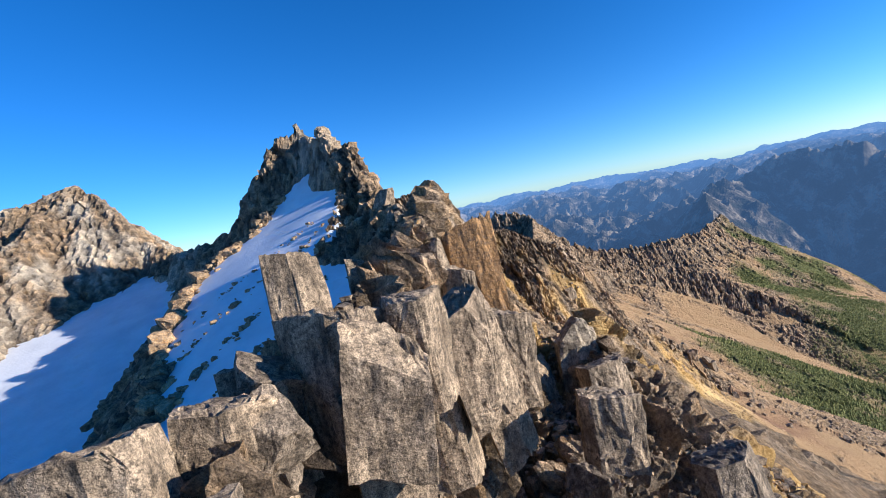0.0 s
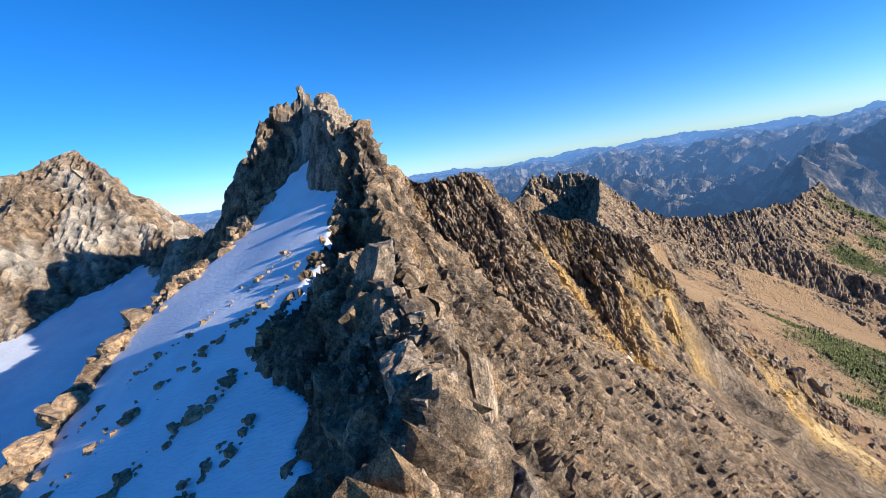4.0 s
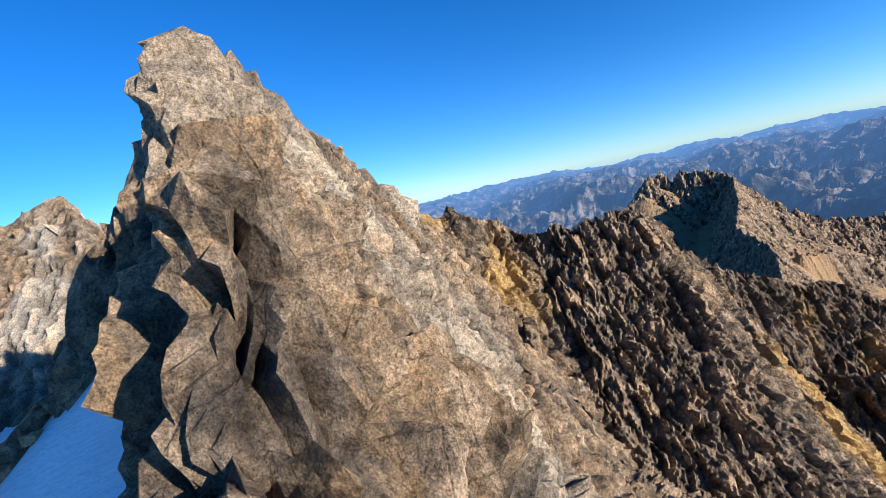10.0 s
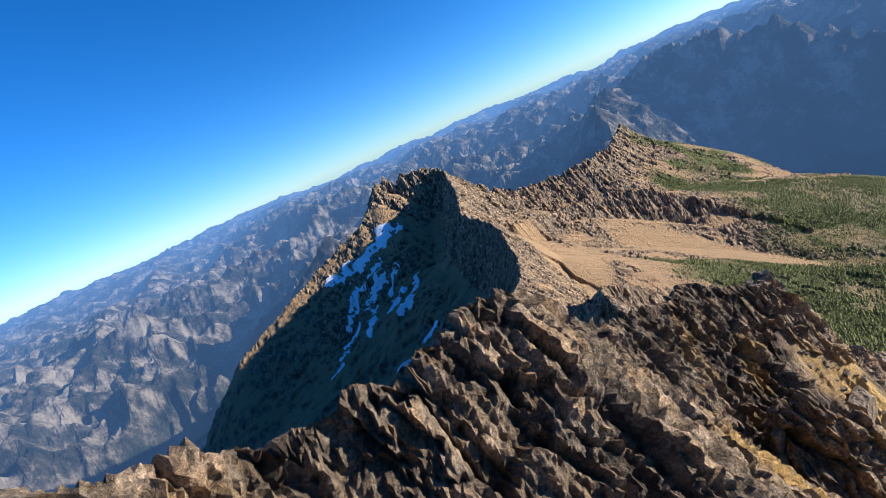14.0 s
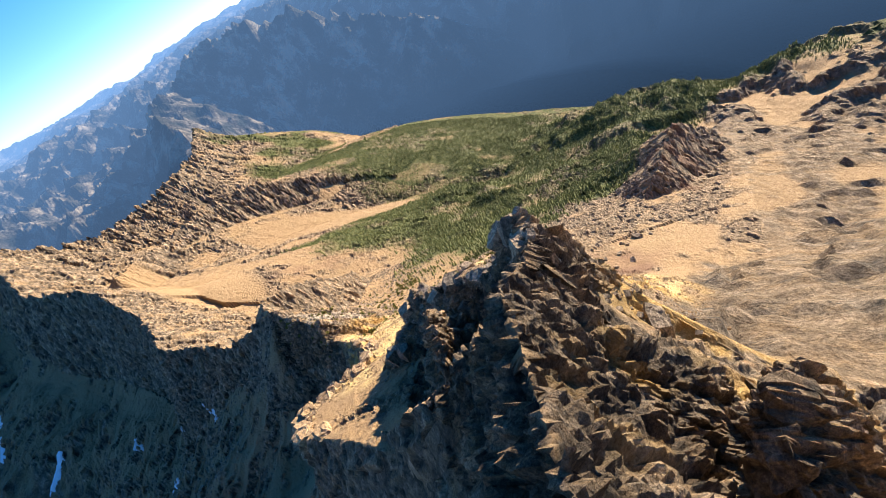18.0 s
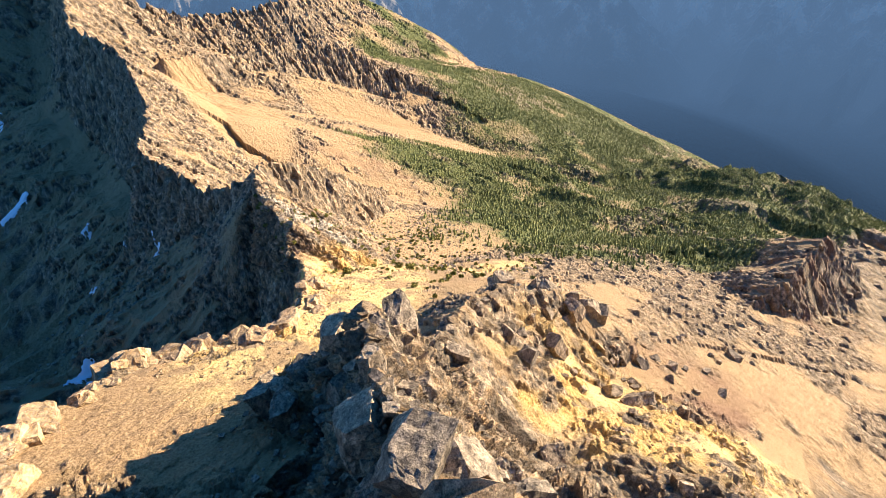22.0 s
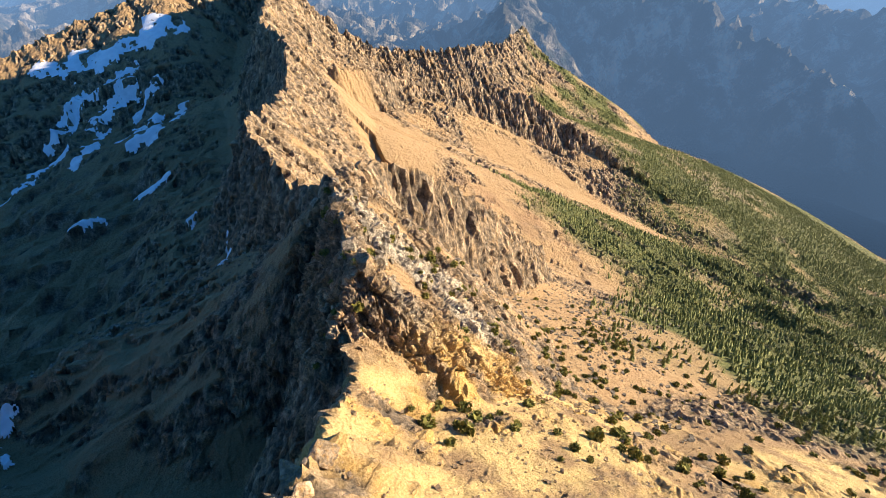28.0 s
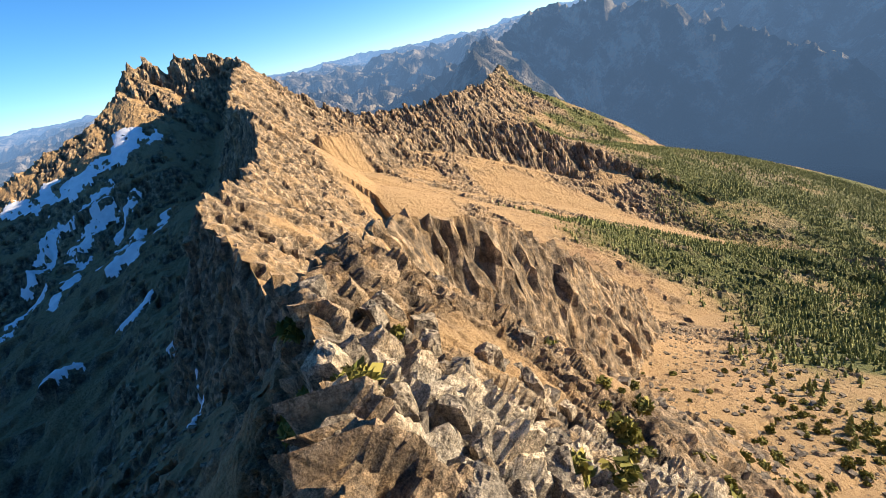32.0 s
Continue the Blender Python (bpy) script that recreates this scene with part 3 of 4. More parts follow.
def patch(name, x0, x1, y0, y1, step, push, label, fade=4.0, holes=(), unit=1.0):
    """A finely broken stretch of rock."""
    x, y = np.meshgrid(np.arange(x0, x1 + step / 2, step), np.arange(y0, y1 + step / 2, step))
    z = land(x, y)
    nrm = steepness(x, y, z)
    nz = nrm[..., 2]
    masks = masks_of(x, y, z, nz)
    edge = np.minimum(np.minimum(x - x0, x1 - x), np.minimum(y - y0, y1 - y))
    under_snow = (x > snow_left(y) + 2) & (x < snow_right(y) - 1) & (y > 44) & (y < 134)
    fade = fade if unit < 1.5 else 12.0
    rock = np.where(under_snow, 0.2, 1.0) * np.clip(1 - 0.85 * masks["scree"], 0, 1) * (np.clip(edge / fade, 0, 1) if fade else 1) * (1 + 0.15 * ((y < 84) & (y > -30)))
    p = np.stack([1.1 * x + 0.3 * z, y - 0.15 * z, z * 0.38], -1).reshape(-1, 3)
    p = p / unit
    p = p + 0.34 * np.stack([vnoise(p[:, 0] / 3, p[:, 1] / 3 + p[:, 2] / 3, 71 + k) for k in range(3)], 1)
    v1, e1 = facets(p, 6.0, 81)
    v2, e2 = facets(p, 2.3, 91)
    v3, e3 = facets(p, 0.95, 95)
    masks["tone"] = np.clip(0.5 + 0.22 * v1 + 0.55 * v2 + 0.3 * v3, 0, 1).reshape(x.shape)
    out = push * unit * (1.5 * v1 - 0.4 * np.clip(1 - e1 / 0.05, 0, 1) + 0.9 * v2 - 0.2 * np.clip(1 - e2 / 0.07, 0, 1) + 0.45 * v3 - 0.06 * np.clip(1 - e3 / 0.1, 0, 1))
    if step < 0.3:
        v4, e4 = facets(p, 0.42, 98)
        out = out + push * (0.28 * v4 + 0.35 * v3 + 0.5 * v2 - 0.05 * np.clip(1 - e4 / 0.12, 0, 1) - 0.8 * np.clip(1 - e1 / 0.05, 0, 1) - 0.45 * np.clip(1 - e2 / 0.08, 0, 1) - 0.14 * np.clip(1 - e3 / 0.1, 0, 1))
    out = out.reshape(x.shape) * rock
    hole = np.zeros(x.shape, bool)
    for hx0, hx1, hy0, hy1, _ in holes:
        hole |= (x > hx0 + 0.8) & (x < hx1 - 0.8) & (y > hy0 + 0.8) & (y < hy1 - 0.8)
    keep = ~(hole[:-1, :-1] & hole[1:, :-1] & hole[:-1, 1:] & hole[1:, 1:])
    rough = 0.07 * fbm(x / 0.9, y / 0.9, 3, 101)
    x, y, z = x + nrm[..., 0] * out, y + nrm[..., 1] * out, z + nrm[..., 2] * out + rough
    ob = sheet(name, x, y, z, LAND_NEAR if unit < 1.5 else LAND_MID, keep, masks)
    return tagged(ob, label, "rock ridge", kind="structure")


FINE = [(-64, 62, -22, 222, 0.5), (28, 172, 222, 470, 0.55), (-214, -64, 60, 222, 0.8), (172, 336, 190, 520, 1.1), (28, 300, 470, 730, 1.2), (-70, 28, 222, 470, 1.3),
        (300, 700, 520, 960, 2.2), (28, 300, 730, 960, 1.9), (-150, 560, 960, 1262, 2.2), (336, 560, 190, 520, 2.0), (560, 1060, 960, 1490, 3.4)]
FINEST = [(-17, 19, -4, 66, 0.17), (-32, 14, 84, 164, 0.25), (44, 86, 222, 292, 0.2), (108, 150, 380, 440, 0.2), (-38, 44, 166, 242, 0.25)]
patch("ground_ridge_crest", *FINE[0], 1.0, "jagged dark granite crest with ochre stains", holes=FINEST)
patch("ground_ridge_saddle", *FINE[1], 0.85, "rocky crest running down to a sandy saddle", holes=FINEST)
patch("ground_crest_top", *FINEST[0], 1.0, "sharply broken granite blocks along the crest", 0)
patch("ground_tower_foot", *FINEST[1], 1.0, "cracked dark granite slabs at the tower's foot", 0)
patch("ground_pinnacle", *FINEST[2], 0.85, "dark shattered granite pinnacle above the saddle", 0)
patch("ground_outcrop", *FINEST[3], 0.85, "pale jointed granite outcrop above the saddle", 0)
patch("ground_pinnacle_foot", *FINEST[4], 0.9, "dark slabby granite wall leading to the pinnacle", 0)
patch("ground_west_mountain", *FINE[2], 1.2, "pale sunlit granite mountain across the snow bowl")
patch("ground_east_slope", *FINE[3], 1.0, "tan scree slope below the sandy saddle")
patch("ground_north_crest", *FINE[4], 1.5, "dark shaded crest with a sheer west wall")
patch("ground_shaded_talus", *FINE[5], 1.3, "steep talus lying in deep shade")

patch("ground_crescent", *FINE[6], 1.0, "dark crescent of cliffs above a smooth scree tongue", unit=2.4)
patch("ground_shaded_wall", *FINE[7], 1.0, "shaded wall below the castle-like top", unit=2.2)
patch("ground_castle", *FINE[8], 1.1, "castle-like rock top with teeth and snow gullies", unit=2.6)
patch("ground_red_knoll", *FINE[9], 1.0, "reddish knoll above the wooded shelf", unit=2.2)

patch("ground_east_crest", *FINE[10], 1.0, "ragged crest leading away to the dark mountain", unit=3.0)

# the wider land
STEP = 4.0
X, Y = np.meshgrid(np.arange(-460, 1100, STEP), np.arange(-160, 1500, STEP))
Z = land(X, Y)
N = steepness(X, Y, Z)
MASKS = masks_of(X, Y, Z, N[..., 2])
P3 = np.stack([X, Y, Z * 0.45], -1).reshape(-1, 3)
v1, e1 = facets(P3, 26.0, 111)
v2, e2 = facets(P3, 11.0, 121)
far_push = (5.0 * v1 + 2.6 * v2).reshape(X.shape) * np.clip(1 - MASKS["scree"] - 0.7 * MASKS["heath"], 0, 1)
inside = np.zeros(X.shape, bool)
for x0, x1, y0, y1, _ in FINE:
    inside |= (X > x0 - 9) & (X < x1 + 9) & (Y > y0 - 9) & (Y < y1 + 9)
far_push[inside] = 0
hole = np.zeros(X.shape, bool)
for x0, x1, y0, y1, _ in FINE:
    hole |= (X > x0 + 1) & (X < x1 - 1) & (Y > y0 + 1) & (Y < y1 - 1)
keep = ~(hole[:-1, :-1] & hole[1:, :-1] & hole[:-1, 1:] & hole[1:, 1:])
tagged(sheet("ground", X + N[..., 0] * far_push, Y + N[..., 1] * far_push, Z + N[..., 2] * far_push - 0.15, LAND_FAR, keep, MASKS),
       "steep granite slopes with tan scree and wooded valley", "mountain", kind="structure")

# ---- snow ----
def snow_sheet(name, x0, x1, y0, y1, step, height, where, label):
    x, y = np.meshgrid(np.arange(x0, x1, step), np.arange(y0, y1, step))
    rim = where(x, y)
    z = height(x, y) - 1.6 * np.clip(1 - rim / 1.8, 0, 1) ** 2
    inner = rim > 0
    keep = inner[:-1, :-1] & inner[1:, :-1] & inner[:-1, 1:] & inner[1:, 1:]
    return tagged(sheet(name, x, y, z, SNOW, keep, None, True), label, "snowfield")


snow_sheet("snowfield", -60, -8, 40, 136, 0.5, lambda x, y: snow_apron(x, y) - 0.2,
           lambda x, y: np.minimum(x - snow_left(y), snow_right(y) - x) + 1.6 + 2.2 * fbm(x / 4, y / 4, 4, 44), "old white snow slope below the summit tower")
snow_sheet("snow_bowl", -220, -22, -40, 196, 1.5, snow_bowl, lambda x, y: np.where(y > 126, -44 - x, 1), "wide smooth snow bowl lying in blue shade")

def wide_z(x, y):
    """Height of the wider land's broken surface."""
    u, v = (x - X[0, 0]) / STEP, (y - Y[0, 0]) / STEP
    i, j = np.floor(u).astype(int), np.floor(v).astype(int)
    fu, fv = u - i, v - j
    z = Z + N[..., 2] * far_push
    return (z[j, i] * (1 - fu) + z[j, i + 1] * fu) * (1 - fv) + (z[j + 1, i] * (1 - fu) + z[j + 1, i + 1] * fu) * fv


def snow_strip(points, width, height, lift, label):
    """A tongue of old snow lying along a gully, ragged at its edges."""
    step = width / 9
    xs, ys = [p[0] for p in points], [p[1] for p in points]
    x, y = np.meshgrid(np.arange(min(xs) - width, max(xs) + width, step), np.arange(min(ys) - width, max(ys) + width, step))
    d = np.full(x.shape, 1e9)
    for (ax, ay), (bx, by) in zip(points, points[1:]):
        ex, ey = bx - ax, by - ay
        t = np.clip(((x - ax) * ex + (y - ay) * ey) / (ex * ex + ey * ey), 0, 1)
        d = np.minimum(d, np.hypot(x - ax - t * ex, y - ay - t * ey))
    full = 0.5 - d / width + 0.42 * fbm(x / (width * 0.6), y / (width * 0.6), 3, 45) + 0.12
    keep = full > 0
    keep = keep[:-1, :-1] & keep[1:, :-1] & keep[:-1, 1:] & keep[1:, 1:]
    z = height(x, y) + lift * np.clip(full * 4, 0.15, 1)
    return tagged(sheet("snow_patch", x, y, z, SNOW, keep, None, True), label, "snow patch", "snow patches")


FACE = "tongue of old snow on the shaded rock face"
for points, width in (([(-86, 1126), (-31, 1117), (24, 1121), (50, 1148)], 26), ([(47, 1119), (62, 1134), (72, 1144)], 18), ([(-85, 1029), (-49, 1069), (-12, 1079), (23, 1095)], 10),
                      ([(-72, 1056), (-40, 1086)], 8), ([(-6, 980), (7, 1006), (36, 1016)], 12), ([(-118, 982), (-91, 1000), (-72, 1013)], 13), ([(-140, 940), (-120, 960)], 9), ([(84, 1126), (92, 1138)], 9)):
    snow_strip(points, width, wide_z, 1.6, FACE)
for points, width in (([(16, 1068), (-11, 1057), (-36, 1046)], 15), ([(46, 1060), (28, 1050), (12, 1036)], 9), ([(68, 1019), (50, 970), (37, 945), (12, 940)], 13),
                      ([(-28, 1032), (-54, 969)], 12), ([(48, 822), (34, 818), (18, 821)], 8), ([(-10, 793), (-29, 789)], 7)):
    snow_strip(points, width, wide_z, 1.8, FACE)
for points, width in (([(36, 455), (30, 454), (27, 455)], 3.5), ([(36, 445), (33, 449)], 3), ([(74, 679), (70, 676)], 5)):
    snow_strip(points, width, lambda x, y: land(x, y), 1.4, "small snow remnant at the foot of a wall")
snow_strip([(96, 545), (90, 535)], 3, lambda x, y: land(x, y), 1.2, "small snow remnant at the foot of a wall")
snow_strip([(84, 592), (82, 584)], 4, lambda x, y: land(x, y), 1.2, "small snow remnant at the foot of a wall")
snow_strip([(46, 604), (52, 596), (50, 590)], 5, lambda x, y: land(x, y), 1.2, "small snow remnant at the foot of a wall")
snow_strip([(39, 192), (34, 184), (29, 176), (25, 166)], 1.8, lambda x, y: land(x, y), 0.45, "narrow white snow strip below the ochre face")

# ---- the ranges in the distance ----
def mapped(nodes, links, source, low, high):
    span = nodes.new("ShaderNodeMapRange")
    span.inputs["From Min"].default_value, span.inputs["From Max"].default_value = low, high
    links.new(source, span.inputs["Value"])
    return span.outputs[0]


def backdrop_material():
    """Bare ranges many kilometres off, with haze put in as a blue glow."""
    m, n, l, b = material("distant_rock_haze", 1.0)
    at = n.new("ShaderNodeNewGeometry").outputs["Position"]
    colour = ramp(n, l, noise_tex(n, l, 0.011, 9, at, 0.7, (1, 1, 0.5)), [(0.40, (0.016, 0.020, 0.013)), (0.49, (0.062, 0.054, 0.042)), (0.60, (0.30, 0.25, 0.19))])
    # low valley floor coloured dark: far forest plus the deep valley's shade, painted in
    height = n.new("ShaderNodeSeparateXYZ")
    l.new(at, height.inputs[0])
    forest_shade = ramp(n, l, mapped(n, l, height.outputs[2], -640, -430), [(0, (1, 1, 1)), (1, (0, 0, 0))])
    colour = mixed(n, l, forest_shade, colour, (0.022, 0.030, 0.020))
    l.new(colour, b.inputs["Base Color"])
    # painted haze: blue emission replaces more of the rock with distance
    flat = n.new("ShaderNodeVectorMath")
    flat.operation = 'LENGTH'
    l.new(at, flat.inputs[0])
    haze_share = ramp(n, l, mapped(n, l, flat.outputs["Value"], 1200, 5000), [(0, (0.03, 0.03, 0.03)), (0.26, (0.20, 0.20, 0.20)), (0.45, (0.27, 0.27, 0.27)), (0.70, (0.42, 0.42, 0.42)), (0.92, (0.76, 0.76, 0.76))])
    haze_glow = n.new("ShaderNodeEmission")
    haze_glow.inputs["Color"].default_value, haze_glow.inputs["Strength"].default_value = (0.19, 0.37, 0.72, 1), 0.60
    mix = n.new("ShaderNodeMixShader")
    l.new(haze_share, mix.inputs[0])
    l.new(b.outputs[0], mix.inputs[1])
    l.new(haze_glow.outputs[0], mix.inputs[2])
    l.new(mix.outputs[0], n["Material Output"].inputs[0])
    bumped(n, l, noise_tex(n, l, 0.03, 8, at, 0.7), 0.9, 25, b)
    return m


angles = np.radians(np.concatenate([np.arange(-76, 116, 0.24), np.arange(116, 284.1, 3.0)]))
reach = 640 * (4700 / 640) ** np.linspace(0, 1, 230)
A, R = np.meshgrid(angles, reach)
X2, Y2 = 60 + R * np.sin(A), 300 + R * np.cos(A)
near_land = np.full(X2.shape, -720.0)
close_by = R[:, 0] < 1900
near_land[close_by] = land(X2[close_by], Y2[close_by])
near_land = np.where(X2 > 1062, np.minimum(near_land, -660), near_land)
ranges = crest_lines(X2, Y2, FAR_CRESTS, 6.0)
deg = np.degrees(A)
# range behind range, each a little higher, up to a level horizon
rise = np.interp(R, [1000, 1400, 1800, 2300, 3000, 3800, 4500], [-50, -26, -9.5, -5.4, -2.9, -1.15, -0.15])
rise = rise - 1.3 * np.clip((-deg - 4) / 10, 0, 1) * np.clip((4300 - R) / 900, 0, 1) - 16 * np.clip((deg - 38) / 10, 0, 1) * np.clip((3100 - R) / 400, 0, 1) - 3 * np.clip((deg - 52) / 12, 0, 1) * np.clip((4300 - R) / 400, 0, 1)
relief = np.interp(R, [900, 2000, 3000, 4000, 4600], [110, 105, 85, 46, 34])
crag = 0.75 * ridged(X2 / 520, Y2 / 520, 2, 131) + 0.5 * ridged(X2 / 200, Y2 / 200, 4, 133) + 0.12 * ridged(X2 / 60, Y2 / 60, 2, 135)
far_z = -30 + R * np.tan(np.radians(rise)) + relief * (crag - 0.65)
ranges = np.maximum(ranges + 20 * ridged(X2 / 150, Y2 / 150, 4, 132), np.maximum(far_z, -720))
beyond = np.maximum(np.maximum(X2 - 1080, -440 - X2), np.maximum(Y2 - 1480, -140 - Y2))
Z2 = near_land + np.clip(beyond / 160, 0, 1) * np.maximum(ranges - near_land, 0)
cover = (X2 > -440) & (X2 < 1080) & (Y2 > -140) & (Y2 < 1480)
keep = ~(cover[:-1, :-1] & cover[1:, :-1] & cover[:-1, 1:] & cover[1:, 1:])
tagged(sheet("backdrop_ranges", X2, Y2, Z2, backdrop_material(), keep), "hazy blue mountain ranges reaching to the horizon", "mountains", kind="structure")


# ---- loose rock ----
def rock_material(name, low, high, stain):
    m, n, l, b = material(name, 0.9)
    info = n.new("ShaderNodeObjectInfo").outputs["Random"]
    at = n.new("ShaderNodeNewGeometry").outputs["Position"]
    mid, fine, grain = noise_tex(n, l, 0.7, 6, at, 0.65), noise_tex(n, l, 4, 6, at, 0.7), noise_tex(n, l, 17, 3, at, 0.7)
    colour = ramp(n, l, mid, [(0.3, low), (0.7, high)])
    colour = mixed(n, l, ramp(n, l, fine, [(0.48, (0, 0, 0)), (0.62, (0.85, 0.85, 0.85))]), colour, stain)
    worn = noise_tex(n, l, 1.6, 6, at, 0.7, (1, 1, 0.3))
    colour = mixed(n, l, 1.0, colour, ramp(n, l, worn, [(0.36, (0.5, 0.48, 0.46)), (0.62, (1.4, 1.34, 1.25))]), 'MULTIPLY')
    colour = mixed(n, l, 1.0, colour, ramp(n, l, grain, [(0.36, (0.5, 0.5, 0.5)), (0.62, (1.42, 1.4, 1.35))]), 'MULTIPLY')
    colour = mixed(n, l, 1.0, colour, ramp(n, l, info, [(0, (0.7, 0.7, 0.72)), (1, (1.25, 1.18, 1.1))]), 'MULTIPLY')
    l.new(colour, b.inputs["Base Color"])
    first = bumped(n, l, fine, 0.8, 0.16, b)
    bumped(n, l, mid, 0.6, 0.5, b, first)
    return m


GREY_ROCK = rock_material("grey_granite", (0.13, 0.108, 0.088), (0.50, 0.41, 0.315), (0.09, 0.077, 0.064))
TAN_ROCK = rock_material("tan_granite", (0.26, 0.20, 0.14), (0.52, 0.41, 0.29), (0.45, 0.27, 0.11))
OCHRE_ROCK = rock_material("ochre_granite", (0.20, 0.125, 0.07), (0.46, 0.28, 0.13), (0.13, 0.10, 0.08))
PALE_ROCK = rock_material("pale_granite", (0.13, 0.115, 0.095), (0.46, 0.41, 0.34), (0.08, 0.07, 0.06))


def block_mesh(seed, sx, sy, sz, mat, cuts=9, fine=0.16):
    """An angular block: a box split along random joints."""
    rnd = random.Random(seed)
    bm = bmesh.new()
    bmesh.ops.create_cube(bm, size=1.0, matrix=Matrix.Diagonal((sx * 1.15, sy * 1.15, sz * 1.1, 1)) @ pose(0, 0, 0, rnd.uniform(-12, 12), rnd.uniform(-12, 12), 0))
    for _ in range(cuts):
        way = Vector((rnd.gauss(0, 1), rnd.gauss(0, 1), rnd.gauss(0.15, 0.7))).normalized()
        away = rnd.uniform(0.30, 0.47) * (abs(way.x) * sx + abs(way.y) * sy + abs(way.z) * sz)
        cut = bmesh.ops.bisect_plane(bm, geom=bm.verts[:] + bm.edges[:] + bm.faces[:], plane_co=way * away, plane_no=way, clear_outer=True)
        rim = [e for e in cut["geom_cut"] if isinstance(e, bmesh.types.BMEdge)]
        if rim:
            bmesh.ops.edgeloop_fill(bm, edges=rim)
    bmesh.ops.recalc_face_normals(bm, faces=bm.faces[:])
    bmesh.ops.triangulate(bm, faces=bm.faces[:])
    for _ in range(2):
        bmesh.ops.subdivide_edges(bm, edges=[e for e in bm.edges if e.calc_length() > fine], cuts=2, use_grid_fill=True)
        bmesh.ops.triangulate(bm, faces=bm.faces[:])
    bm.normal_update()
    co = np.array([v.co for v in bm.verts])
    big, j1 = facets(co * (1, 1, 0.6) + seed * 3.7, 0.42, 201)
    small, j2 = facets(co * (1, 1, 0.7) + seed * 1.9, 0.15, 211)
    big = big * (0.55 if fine < 0.1 else 1.0)
    push = 0.055 * big - 0.02 * np.clip(1 - j1 / 0.06, 0, 1) + 0.022 * small - 0.008 * np.clip(1 - j2 / 0.1, 0, 1)
    for v, k in zip(bm.verts, push):
        v.co += v.normal * float(k)
    me = bpy.data.meshes.new("block")
    bm.to_mesh(me)
    bm.free()
    me.materials.append(mat)
    return me


SHAPES = {"grey": [block_mesh(10 + k, 1, 0.7 + 0.05 * k, 0.9 + 0.10 * k, GREY_ROCK, 6 + k % 5) for k in range(14)],
          "slab": [block_mesh(80 + k, 1, 0.75, 1.0, GREY_ROCK, 5 + k % 3, 0.075) for k in range(7)],
          "ochre": [block_mesh(90, 1, 0.8, 1.0, OCHRE_ROCK, 5, 0.075)],
          "tan": [block_mesh(40 + k, 1.1, 0.8 + 0.06 * k, 0.6 + 0.08 * k, TAN_ROCK) for k in range(6)],
          "pale": [block_mesh(60 + k, 1.0, 0.8, 0.8 + 0.15 * k, PALE_ROCK) for k in range(6)]}


def boulders(name, kind, spots, sizes, tall, sink, label, group, rnd, lean=22):
    """Loose blocks, each a thing of its own, set into the ground at the given places."""
    xs, ys = np.array([p[0] for p in spots]), np.array([p[1] for p in spots])
    zs = land(xs[None], ys[None])[0]
    for (x, y), z in zip(spots, zs):
        size = sizes[0] + (sizes[1] - sizes[0]) * rnd.random() ** 2
        h = size * rnd.uniform(*tall)
        ob = new(name, rnd.choice(SHAPES[kind]))
        ob.matrix_world = pose(x, y, z + h * (0.5 - sink), rnd.gauss(0, lean * 0.6), rnd.gauss(-6, lean * 0.6), rnd.uniform(0, 360)) @ Matrix.Diagonal((size, size, h, 1))
        tagged(ob, label, "boulder", group)


def along(line, count, spread, rnd, shift=0.0):
    """Places strewn along a line."""
    out = []
    lengths = [math.dist(a[:2], b[:2]) for a, b in zip(line, line[1:])]
    for _ in range(count):
        n = rnd.choices(range(len(lengths)), lengths)[0]
        t, (ax, ay), (bx, by) = rnd.random(), line[n][:2], line[n + 1][:2]
        off = rnd.gauss(shift, spread)
        out.append((ax + t * (bx - ax) + off * (by - ay) / lengths[n], ay + t * (by - ay) - off * (bx - ax) / lengths[n]))
    return out


